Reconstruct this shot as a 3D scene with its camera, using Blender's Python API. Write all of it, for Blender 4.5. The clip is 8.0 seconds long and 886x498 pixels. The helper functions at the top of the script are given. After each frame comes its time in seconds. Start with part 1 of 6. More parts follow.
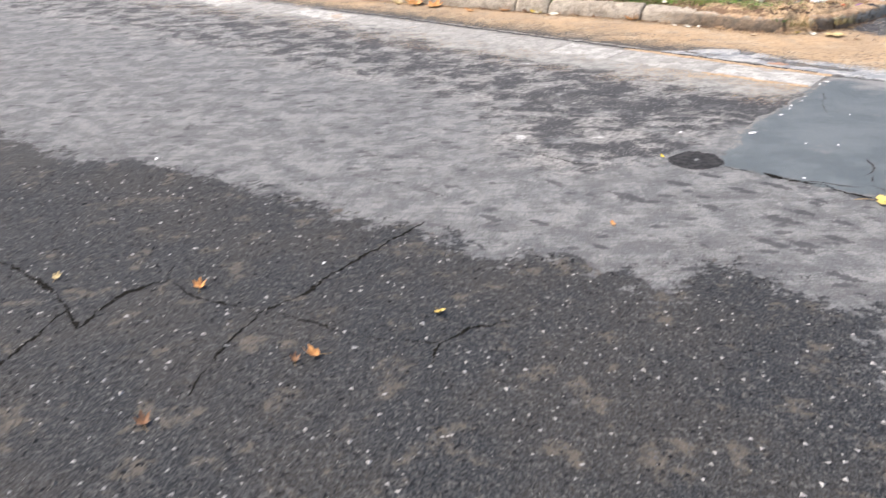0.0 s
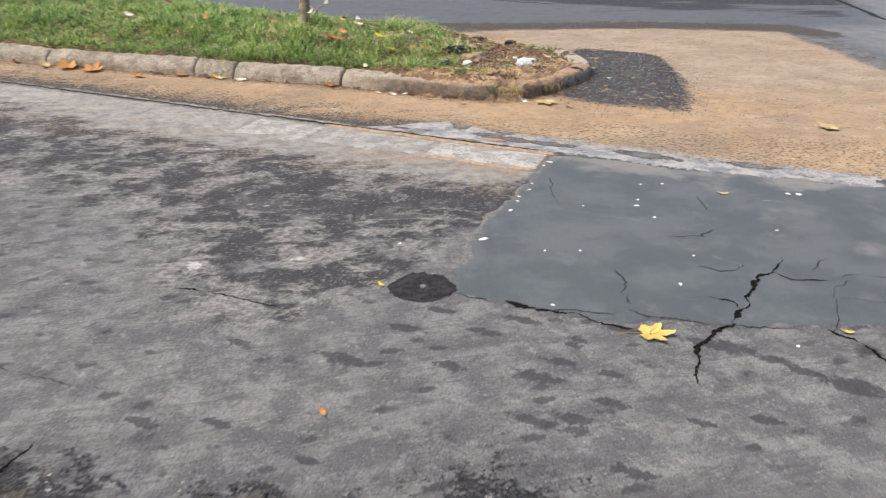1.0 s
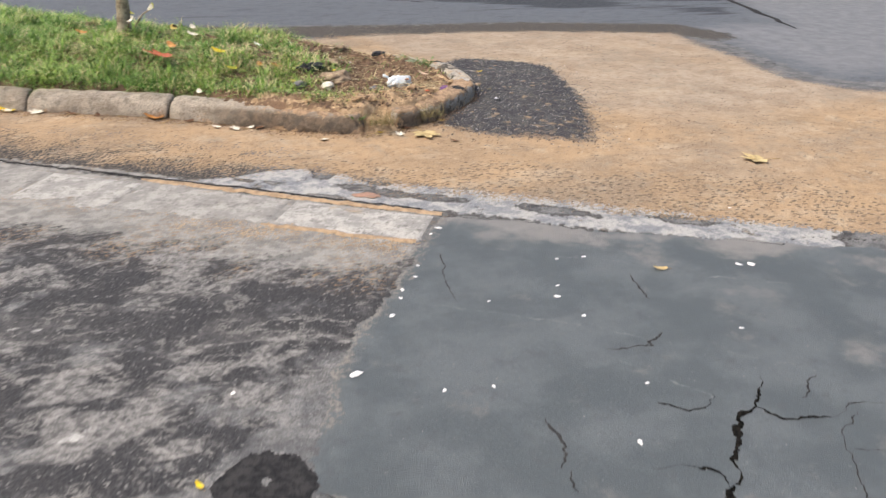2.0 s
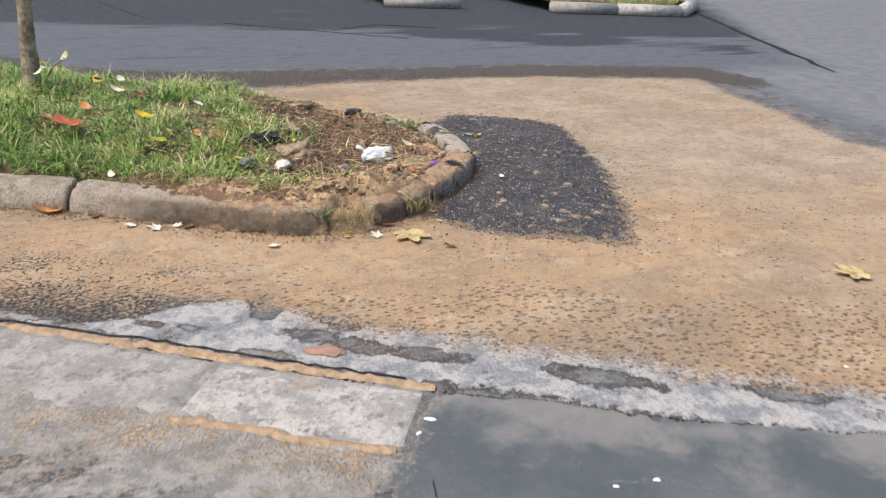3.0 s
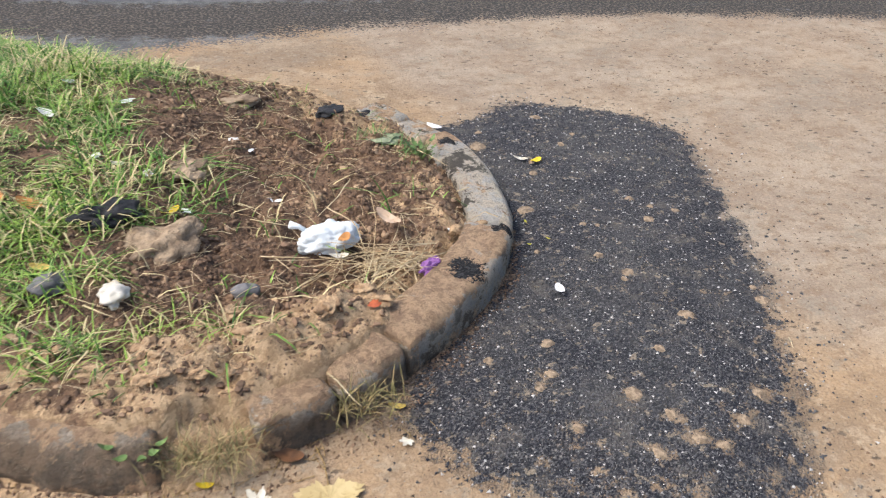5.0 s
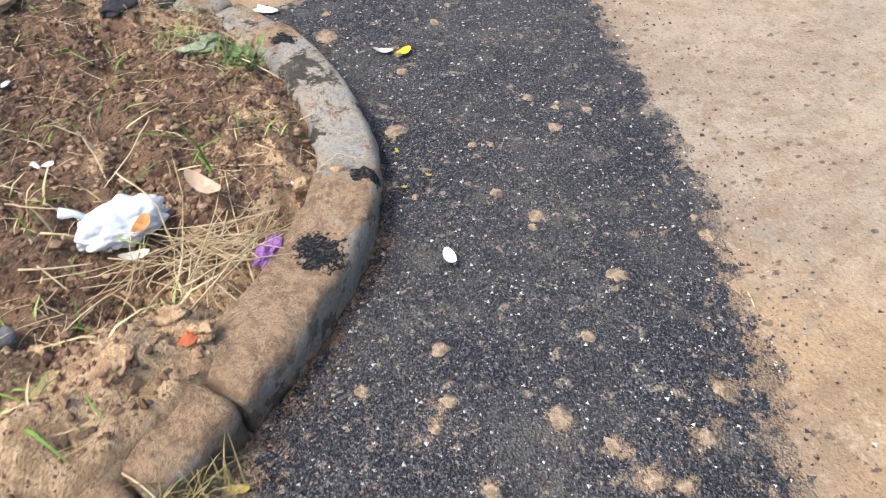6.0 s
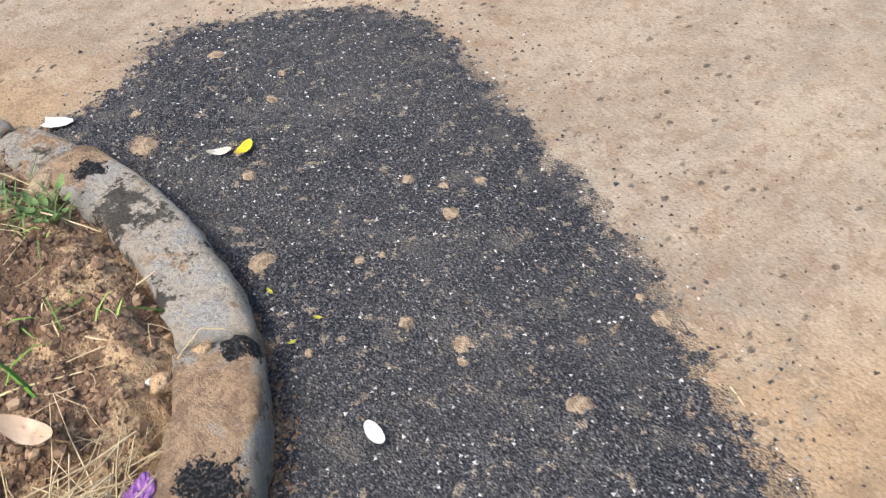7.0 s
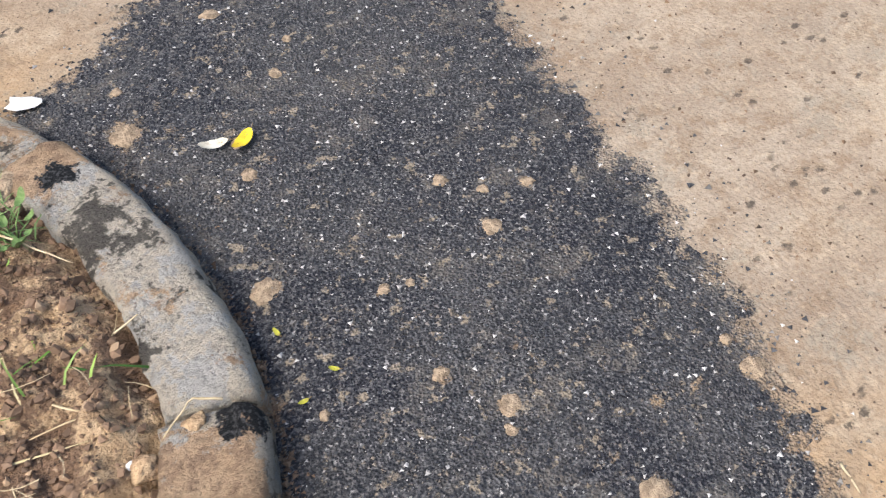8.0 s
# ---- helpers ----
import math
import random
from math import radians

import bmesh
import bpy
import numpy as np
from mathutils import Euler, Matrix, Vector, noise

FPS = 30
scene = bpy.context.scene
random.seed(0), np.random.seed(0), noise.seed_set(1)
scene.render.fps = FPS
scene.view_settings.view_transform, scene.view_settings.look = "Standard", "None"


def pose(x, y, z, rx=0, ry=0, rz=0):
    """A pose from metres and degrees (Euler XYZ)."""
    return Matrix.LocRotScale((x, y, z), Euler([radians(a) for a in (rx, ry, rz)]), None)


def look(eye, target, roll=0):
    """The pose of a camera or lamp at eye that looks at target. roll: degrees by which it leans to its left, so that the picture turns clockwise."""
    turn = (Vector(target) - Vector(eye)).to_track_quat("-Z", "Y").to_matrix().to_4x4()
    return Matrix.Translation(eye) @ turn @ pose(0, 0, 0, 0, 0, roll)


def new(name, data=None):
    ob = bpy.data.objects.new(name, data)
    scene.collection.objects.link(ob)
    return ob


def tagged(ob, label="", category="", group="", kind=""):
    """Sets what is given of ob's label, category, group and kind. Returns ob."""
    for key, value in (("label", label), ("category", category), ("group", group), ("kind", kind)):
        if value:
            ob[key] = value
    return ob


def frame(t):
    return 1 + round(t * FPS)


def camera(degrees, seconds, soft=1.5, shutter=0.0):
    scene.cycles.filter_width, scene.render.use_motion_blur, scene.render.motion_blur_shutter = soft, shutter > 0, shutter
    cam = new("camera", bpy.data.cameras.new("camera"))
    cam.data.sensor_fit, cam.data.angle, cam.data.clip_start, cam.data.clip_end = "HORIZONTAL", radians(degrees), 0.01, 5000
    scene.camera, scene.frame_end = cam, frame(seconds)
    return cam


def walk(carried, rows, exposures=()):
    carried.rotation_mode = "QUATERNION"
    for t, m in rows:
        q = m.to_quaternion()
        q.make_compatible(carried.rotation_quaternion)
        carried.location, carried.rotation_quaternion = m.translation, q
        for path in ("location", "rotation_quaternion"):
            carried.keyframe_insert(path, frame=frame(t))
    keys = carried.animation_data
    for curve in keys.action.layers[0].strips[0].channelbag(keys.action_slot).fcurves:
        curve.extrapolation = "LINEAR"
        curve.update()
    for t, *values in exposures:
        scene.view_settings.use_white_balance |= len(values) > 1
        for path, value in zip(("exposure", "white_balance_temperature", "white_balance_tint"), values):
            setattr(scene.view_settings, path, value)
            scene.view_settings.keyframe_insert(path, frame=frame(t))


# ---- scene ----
cam = camera(55.1, 8.0, soft=1.2, shutter=0.2)
PATH = [
    (0, (0.729, 0.472, 1.504), (0.632, 2.265, 0.624), -2.2),
    (0.2, (0.776, 0.664, 1.512), (0.797, 2.48, 0.675), -2.1),
    (0.5, (0.853, 0.983, 1.528), (1.098, 2.797, 0.721), -1.3),
    (1, (0.971, 1.623, 1.472), (1.516, 3.372, 0.669), 1.5),
    (1.5, (1.18, 2.217, 1.454), (1.875, 3.901, 0.631), 3.5),
    (2, (1.399, 2.765, 1.456), (2.212, 4.396, 0.633), 2.6),
    (2.2, (1.495, 3.064, 1.466), (2.371, 4.687, 0.691), 3.0),
    (3.3, (2.185, 4.357, 1.414), (2.993, 6.007, 0.623), 3.2),
    (3.5, (2.342, 4.612, 1.414), (3.096, 6.266, 0.579), 3.3),
    (4, (2.639, 5.082, 1.416), (3.242, 6.771, 0.531), 2.1),
    (4.2, (2.793, 5.342, 1.385), (3.355, 7.011, 0.438), 1.8),
    (5.3, (3.351, 6.145, 1.384), (3.96, 7.674, 0.247), 1.9),
    (5.5, (3.431, 6.297, 1.349), (4.097, 7.739, 0.133), 2.6),
    (6, (3.587, 6.598, 1.282), (4.282, 7.851, -0.113), 1.4),
    (6.5, (3.709, 6.776, 1.28), (4.479, 7.96, -0.135), -3.9),
    (7, (3.799, 7.057, 1.249), (4.728, 8.08, -0.197), -1.9),
    (7.5, (3.865, 7.27, 1.19), (4.716, 8.255, -0.329), -3.0),
    (8, (4.014, 7.344, 1.169), (4.794, 8.271, -0.423), -3.7),
]
walk(cam, [(t, look(eye, target, roll)) for t, eye, target, roll in PATH],
     [(0.0, 1.1, 6650, 10), (0.5, 1.12, 6750, 10), (1.0, 0.58, 6850, 10), (1.5, 0.50, 6950, 10), (2.2, 0.62, 6900, 10), (3.5, 0.4, 6600, 10), (4.2, 0.36, 6600, 10), (5.4, 0.65, 6400, 8), (6.5, 0.79, 6450, 8), (7.5, 0.55, 6450, 8), (8.0, 0.68, 6450, 8)])

# ---- light: bright hazy daylight ----
world = bpy.data.worlds.new("sky")
scene.world = world
world.use_nodes = True
SUN_EL, SUN_AZ = 55.0, -85.0          # height, and bearing from +y towards +x
sky = world.node_tree.nodes.new("ShaderNodeTexSky")
sky.sky_type, sky.sun_disc = "NISHITA", False
sky.sun_elevation, sky.sun_rotation = radians(SUN_EL), radians(SUN_AZ)
sky.dust_density, sky.ozone_density = 4.0, 1.0
back = world.node_tree.nodes["Background"]
world.node_tree.links.new(sky.outputs[0], back.inputs[0])
back.inputs[1].default_value = 0.15
lamp = bpy.data.lights.new("sun", "SUN")
lamp.energy, lamp.angle, lamp.color = 1.7, radians(18), (1.0, 0.93, 0.84)
sun = new("sun", lamp)
sd = Vector((math.sin(radians(SUN_AZ)) * math.cos(radians(SUN_EL)), math.cos(radians(SUN_AZ)) * math.cos(radians(SUN_EL)), math.sin(radians(SUN_EL))))
sun.matrix_world = look(sd * 30, (0, 0, 0))


# ---- small maths ----
def lattice(ix, iy, seed):
    h = (ix.astype(np.int64) * 374761393 + iy.astype(np.int64) * 668265263 + seed * 974634541) & 0xFFFFFFFF
    h = ((h ^ (h >> 13)) * 1274126177) & 0xFFFFFFFF
    return ((h ^ (h >> 16)) & 0xFFFF) / 65535.0


def vnoise(x, y, seed=0):
    """Value noise, 0 to 1."""
    ix, iy = np.floor(x), np.floor(y)
    fx, fy = x - ix, y - iy
    fx, fy = fx * fx * (3 - 2 * fx), fy * fy * (3 - 2 * fy)
    a, b = lattice(ix, iy, seed), lattice(ix + 1, iy, seed)
    c, d = lattice(ix, iy + 1, seed), lattice(ix + 1, iy + 1, seed)
    return (a + (b - a) * fx) * (1 - fy) + (c + (d - c) * fx) * fy


def fbm(x, y, octaves=4, seed=0):
    total, amp, norm = 0.0, 1.0, 0.0
    for k in range(octaves):
        total = total + amp * vnoise(x * 2 ** k + 17.3 * k, y * 2 ** k - 9.1 * k, seed + k)
        norm += amp
        amp *= 0.5
    return total / norm


def smooth(a, b, x):
    t = np.clip((x - a) / (b - a), 0, 1)
    return t * t * (3 - 2 * t)


def line_distance(x, y, pts):
    best = np.full(np.shape(x), 1e9)
    for (ax, ay), (bx, by) in zip(pts, pts[1:]):
        dx, dy = bx - ax, by - ay
        t = np.clip(((x - ax) * dx + (y - ay) * dy) / (dx * dx + dy * dy + 1e-12), 0, 1)
        best = np.minimum(best, np.hypot(x - ax - t * dx, y - ay - t * dy))
    return best


def inside_distance(x, y, poly):
    """Signed distance to a closed outline, positive inside."""
    d = line_distance(x, y, list(poly) + [poly[0]])
    odd = np.zeros(np.shape(x), bool)
    for (ax, ay), (bx, by) in zip(poly, list(poly[1:]) + [poly[0]]):
        cross = (ay > y) != (by > y)
        odd ^= cross & (x < (bx - ax) * (y - ay) / (by - ay + 1e-12) + ax)
    return np.where(odd, d, -d)


def rounded(poly, times=2, closed=True):
    """Cuts the corners of an outline."""
    for _ in range(times):
        out = [] if closed else [poly[0]]
        ends = list(poly[1:]) + ([poly[0]] if closed else [])
        for (ax, ay), (bx, by) in zip(poly, ends):
            out += [(ax * 0.75 + bx * 0.25, ay * 0.75 + by * 0.25), (ax * 0.25 + bx * 0.75, ay * 0.25 + by * 0.75)]
        if not closed:
            out.append(poly[-1])
        poly = out
    return poly


def wander(pts, seed, step=0.03, amp=0.02):
    """A line with a natural wobble through the given corners."""
    rnd = random.Random(seed)
    out = []
    for (ax, ay), (bx, by) in zip(pts, pts[1:]):
        n = max(2, int(math.hypot(bx - ax, by - ay) / step))
        for k in range(n):
            w = amp * math.sin(math.pi * k / n)
            out.append((ax + (bx - ax) * k / n + rnd.uniform(-w, w), ay + (by - ay) * k / n + rnd.uniform(-w, w)))
    return out + [pts[-1]]


# ---- material helpers ----
class Nodes:
    def __init__(self, name):
        self.mat = bpy.data.materials.new(name)
        self.mat.use_nodes = True
        self.tree = self.mat.node_tree
        self.bsdf = self.tree.nodes["Principled BSDF"]
        self.bsdf.inputs["Specular IOR Level"].default_value = 0.3
        self.co = self.tree.nodes.new("ShaderNodeTexCoord").outputs["Object"]

    def put(self, socket, value):
        if isinstance(value, bpy.types.NodeSocket):
            self.tree.links.new(value, socket)
        elif isinstance(value, (tuple, list)) and len(value) == 3 and socket.type == "RGBA":
            socket.default_value = (*value, 1)
        else:
            socket.default_value = value

    def math(self, op, a, b=0.0, c=0.0):
        n = self.tree.nodes.new("ShaderNodeMath")
        n.operation = op
        for s, v in zip(n.inputs, (a, b, c)):
            self.put(s, v)
        return n.outputs[0]

    def mapped(self, scale=(1, 1, 1), turn=0.0, where=(0, 0, 0)):
        n = self.tree.nodes.new("ShaderNodeMapping")
        self.put(n.inputs["Vector"], self.co)
        n.inputs["Scale"].default_value = scale
        n.inputs["Rotation"].default_value = (0, 0, turn)
        n.inputs["Location"].default_value = where
        return n.outputs[0]

    def noise(self, scale, detail=3.0, rough=0.55, co=None, warp=0.0):
        n = self.tree.nodes.new("ShaderNodeTexNoise")
        self.put(n.inputs["Vector"], co or self.co)
        n.inputs["Scale"].default_value, n.inputs["Detail"].default_value = scale, detail
        n.inputs["Roughness"].default_value, n.inputs["Distortion"].default_value = rough, warp
        return n.outputs[0]

    def cells(self, scale, co=None, feature="F1", out="Distance"):
        n = self.tree.nodes.new("ShaderNodeTexVoronoi")
        n.feature = feature
        self.put(n.inputs["Vector"], co or self.co)
        n.inputs["Scale"].default_value = scale
        return n.outputs[out]

    def step(self, x, a, b, lo=0.0, hi=1.0):
        n = self.tree.nodes.new("ShaderNodeMapRange")
        n.interpolation_type = "SMOOTHSTEP"
        for k, v in (("Value", x), ("From Min", a), ("From Max", b), ("To Min", lo), ("To Max", hi)):
            self.put(n.inputs[k], v)
        return n.outputs[0]

    def mix(self, fac, a, b, how="MIX"):
        n = self.tree.nodes.new("ShaderNodeMix")
        n.data_type, n.blend_type = "RGBA", how
        self.put(n.inputs[0], fac)
        self.put(n.inputs[6], a)
        self.put(n.inputs[7], b)
        return n.outputs[2]

    def attr(self, name):
        n = self.tree.nodes.new("ShaderNodeAttribute")
        n.attribute_name = name
        return n.outputs["Fac"]

    def grey(self, colour):
        n = self.tree.nodes.new("ShaderNodeSeparateColor")
        self.put(n.inputs[0], colour)
        return n.outputs[0]

    def island(self):
        return self.tree.nodes.new("ShaderNodeNewGeometry").outputs["Random Per Island"]

    def each(self):
        return self.tree.nodes.new("ShaderNodeObjectInfo").outputs["Random"]

    def finish(self, colour, rough=0.85, bump=None, depth=0.003, strength=1.0):
        self.put(self.bsdf.inputs["Base Color"], colour)
        self.put(self.bsdf.inputs["Roughness"], rough)
        if bump is not None:
            n = self.tree.nodes.new("ShaderNodeBump")
            n.inputs["Distance"].default_value, n.inputs["Strength"].default_value = depth, strength
            self.put(n.inputs["Height"], bump)
            self.put(self.bsdf.inputs["Normal"], n.outputs[0])
        return self.mat


DIRT = ((0.43, 0.30, 0.180), (0.325, 0.232, 0.146), (0.49, 0.378, 0.255))


def dirt_colour(m):
    a = m.mix(m.step(m.noise(1.6, 7.0, 0.7), 0.42, 0.60), DIRT[0], DIRT[1])
    a = m.mix(m.step(m.noise(4.5, 8.0, 0.74), 0.52, 0.64), a, DIRT[2])
    a = m.mix(m.math("MULTIPLY", m.step(m.attr("beige"), 0.0, 1.0), 0.85), a, m.mix(m.step(m.noise(3.0, 8.0, 0.74), 0.42, 0.60), (0.41, 0.345, 0.272), (0.30, 0.24, 0.185)))
    a = m.mix(m.math("MULTIPLY", m.step(m.noise(0.8, 8.0, 0.7, m.mapped((1, 1.5, 1), radians(20))), 0.48, 0.62), 0.5), a, (0.23, 0.195, 0.155))
    a = m.mix(m.math("MULTIPLY", m.step(m.noise(5.0, 9.0, 0.78, m.mapped(where=(8, 3, 0))), 0.53, 0.61), 0.5), a, (0.30, 0.27, 0.215))
    a = m.mix(m.math("MULTIPLY", m.step(m.noise(48, 4.0, 0.68, m.mapped(where=(1, 9, 0))), 0.64, 0.70), 0.5), a, (0.17, 0.135, 0.10))
    a = m.mix(m.math("MULTIPLY", m.step(m.noise(1.1, 8.0, 0.72, m.mapped((1, 2.2, 1), radians(-10), (5, 2, 0))), 0.52, 0.66), 0.5), a, (0.48, 0.39, 0.285))
    a = m.mix(m.math("MULTIPLY", m.step(m.noise(14, 8.0, 0.78), 0.49, 0.60), 0.55), a, (0.24, 0.165, 0.105))
    a = m.mix(m.math("MULTIPLY", m.step(m.noise(120, 3.0, 0.7), 0.47, 0.60), 0.32), a, (0.20, 0.135, 0.085))
    a = m.mix(m.math("MULTIPLY", m.step(m.noise(45, 5.0, 0.72), 0.54, 0.64), 0.4), a, (0.52, 0.41, 0.29))
    return m.mix(m.step(m.noise(70, 2.0, 0.5), 0.68, 0.72), a, (0.10, 0.068, 0.05))


def road_material():
    m = Nodes("worn_road_asphalt")
    fine, mid = m.noise(115, 2.5, 0.6), m.noise(7, 6.0, 0.65)
    streak = m.noise(1.0, 7.0, 0.68, m.mapped((1.6, 5.0, 1), radians(37)), 0.6)
    clump = m.noise(9, 6.0, 0.68)
    # dark binder with stone chips
    dark = m.mix(m.step(m.noise(1.3, 5.0, 0.65), 0.43, 0.58), (0.014, 0.016, 0.019), (0.027, 0.025, 0.023))
    dark = m.mix(m.step(fine, 0.47, 0.58), dark, (0.060, 0.061, 0.063))
    dark = m.mix(m.step(m.noise(40, 3.5, 0.66), 0.56, 0.66), dark, (0.092, 0.089, 0.086))
    dark = m.mix(m.step(m.noise(33, 3.0, 0.6, m.mapped(where=(4, 1, 0))), 0.59, 0.66), dark, (0.012, 0.012, 0.014))
    dark = m.mix(m.step(m.noise(60, 3.0, 0.6), 0.716, 0.764), dark, (0.42, 0.40, 0.38))
    dark = m.mix(m.math("MULTIPLY", m.step(m.noise(5.5, 8.0, 0.72), 0.55, 0.63), 0.5), dark, (0.15, 0.128, 0.10))
    # pale dusty film over it
    film = m.mix(m.step(mid, 0.42, 0.58), (0.121, 0.123, 0.126), (0.208, 0.208, 0.206))
    film = m.mix(m.math("MULTIPLY", m.step(streak, 0.48, 0.60), 0.42), film, (0.092, 0.091, 0.093))
    film = m.mix(m.math("MULTIPLY", m.step(m.noise(24, 6.0, 0.72), 0.49, 0.62), 0.5), film, (0.085, 0.083, 0.084))
    film = m.mix(m.math("MULTIPLY", m.step(m.noise(17, 7.0, 0.74), 0.55, 0.66), 0.6), film, (0.30, 0.295, 0.285))
    film = m.mix(m.math("MULTIPLY", m.step(fine, 0.48, 0.64), 0.4), film, (0.065, 0.065, 0.067))
    film = m.mix(m.math("MULTIPLY", m.step(m.noise(90, 2.0), 0.60, 0.70), 0.45), film, (0.36, 0.35, 0.34))
    thin = m.math("ABSOLUTE", m.math("SUBTRACT", m.noise(1.3, 6.0, 0.62, m.mapped((0.7, 6.0, 1), radians(37), (2, 7, 0)), 0.4), 0.5))
    film = m.mix(m.math("MULTIPLY", m.step(thin, 0.016, 0.0), 0.5), film, (0.070, 0.069, 0.071))
    film = m.mix(m.math("MULTIPLY", m.step(m.noise(3.0, 7.0, 0.7, m.mapped((1, 1.8, 1), radians(37))), 0.52, 0.64), 0.4), film, (0.095, 0.095, 0.098))
    pit_at = m.mapped((0.8, 1.5, 1), radians(34))
    pit = m.cells(9.0, pit_at)
    pit_r = m.grey(m.cells(9.0, pit_at, out="Color"))
    pit = m.math("ADD", pit, m.math("MULTIPLY", m.math("SUBTRACT", m.noise(26, 4.0, 0.7), 0.5), 0.7))
    pits = m.math("MULTIPLY", m.step(pit, 0.34, 0.18), m.step(pit_r, 0.5, 0.7))
    spot = m.math("ADD", m.attr("spot"), m.math("MULTIPLY", m.math("SUBTRACT", m.noise(24, 5.0, 0.75), 0.5), 2.6))
    pits = m.math("MAXIMUM", m.math("MULTIPLY", pits, 0.75), m.math("MULTIPLY", m.step(spot, 0.5, 0.72), 0.8))
    film = m.mix(pits, film, m.mix(m.step(fine, 0.5, 0.7), (0.038, 0.038, 0.042), (0.085, 0.083, 0.083)))
    f = m.math("ADD", m.attr("film"), m.math("MULTIPLY", m.math("SUBTRACT", clump, 0.5), 0.75))
    f = m.math("ADD", f, m.math("MULTIPLY", m.math("SUBTRACT", m.noise(42, 4.0, 0.75), 0.5), 0.45))
    base = m.mix(m.step(f, -0.03, 0.04), dark, film)
    # dark areas rubbed bare beside the gutter
    s = m.math("ADD", m.attr("bare"), m.math("MULTIPLY", m.math("SUBTRACT", streak, 0.5), 1.3))
    s = m.math("ADD", s, m.math("MULTIPLY", m.math("SUBTRACT", m.noise(4.6, 6.0, 0.62), 0.5), 4.6))
    bare = m.mix(m.step(fine, 0.47, 0.58), (0.026, 0.026, 0.029), (0.062, 0.061, 0.063))
    bare = m.mix(m.step(m.noise(80, 2.0), 0.660, 0.720), bare, (0.20, 0.19, 0.18))
    base = m.mix(m.math("MULTIPLY", m.step(s, 0.05, 0.62), 0.92), base, bare)
    # pale lime clouds and veins left on the bare asphalt
    veil_at = m.mapped((1.0, 1.45, 1), radians(37), (3, 1, 0))
    cloud = m.noise(4.2, 6.0, 0.60, veil_at, 0.3)
    vein = m.math("ABSOLUTE", m.math("SUBTRACT", m.noise(5.0, 9.0, 0.70, veil_at, 0.1), 0.5))
    old = m.step(m.attr("bare"), -0.42, 0.1)
    base = m.mix(m.math("MULTIPLY", m.math("MULTIPLY", m.step(cloud, 0.49, 0.57), m.math("SUBTRACT", old, m.step(m.attr("bare"), 0.9, 1.0, 0.0, 0.8))), 0.72), base, m.mix(m.step(m.noise(30, 5.0, 0.74), 0.42, 0.58), (0.33, 0.32, 0.305), (0.135, 0.131, 0.128)))
    base = m.mix(m.math("MULTIPLY", m.math("MULTIPLY", m.step(vein, 0.030, 0.0), m.step(m.noise(6, 4.0, 0.6), 0.46, 0.56)), m.math("MULTIPLY", old, 0.55)), base, (0.33, 0.32, 0.30))
    base = m.mix(m.math("MULTIPLY", m.step(cloud, 0.665, 0.71), m.math("MULTIPLY", old, 0.8)), base, (0.52, 0.51, 0.49))
    gran_at = m.mapped((1.0, 1.6, 1), radians(37), (9, 4, 0))
    base = m.mix(m.math("MULTIPLY", m.step(m.noise(38, 4.0, 0.70, gran_at), 0.52, 0.62), m.math("MULTIPLY", old, 0.32)), base, (0.034, 0.034, 0.036))
    base = m.mix(m.math("MULTIPLY", m.step(m.noise(44, 3.0, 0.66), 0.60, 0.68), m.math("MULTIPLY", old, 0.6)), base, (0.34, 0.33, 0.31))
    # grey wash running off the gutter, with rusty flecks
    w = m.math("ADD", m.attr("wash"), m.math("MULTIPLY", m.math("SUBTRACT", m.noise(1.5, 8.0, 0.72, m.mapped((1.4, 5.5, 1), radians(37)), 0.5), 0.5), 1.5))
    w = m.math("ADD", w, m.math("MULTIPLY", m.math("SUBTRACT", m.noise(28, 6.0, 0.76), 0.5), 1.1))
    base = m.mix(m.math("MULTIPLY", m.step(w, 0.42, 0.72), 0.85), base, m.mix(m.step(m.noise(11, 8.0, 0.75), 0.42, 0.58), (0.34, 0.33, 0.305), (0.21, 0.205, 0.195)))
    rust = m.math("MULTIPLY", m.step(m.noise(34, 5.0, 0.72, m.mapped((1.0, 2.0, 1), radians(37))), 0.53, 0.60), m.step(m.attr("wash"), 0.05, 0.35))
    base = m.mix(m.math("MULTIPLY", rust, m.step(m.noise(3.0, 4.0), 0.44, 0.56, 0.1, 0.8)), base, (0.30, 0.20, 0.115))
    # smoother grey asphalt of the far roadway, shade towards its kerb painted in
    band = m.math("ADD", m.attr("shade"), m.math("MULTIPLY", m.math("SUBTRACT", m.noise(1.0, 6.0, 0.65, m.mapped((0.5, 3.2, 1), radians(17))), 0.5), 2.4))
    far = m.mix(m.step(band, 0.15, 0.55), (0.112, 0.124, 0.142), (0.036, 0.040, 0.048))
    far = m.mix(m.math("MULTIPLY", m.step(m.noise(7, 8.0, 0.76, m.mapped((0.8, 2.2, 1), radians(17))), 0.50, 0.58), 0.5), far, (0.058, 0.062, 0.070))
    far = m.mix(m.math("MULTIPLY", m.step(m.noise(40, 4.0, 0.7), 0.520, 0.600), 0.4), far, (0.17, 0.175, 0.185))
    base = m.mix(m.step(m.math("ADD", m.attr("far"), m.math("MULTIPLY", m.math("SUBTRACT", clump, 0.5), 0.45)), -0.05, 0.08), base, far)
    pale = m.math("ADD", m.attr("pale"), m.math("MULTIPLY", m.math("SUBTRACT", m.noise(2.2, 6.0, 0.65), 0.5), 0.9))
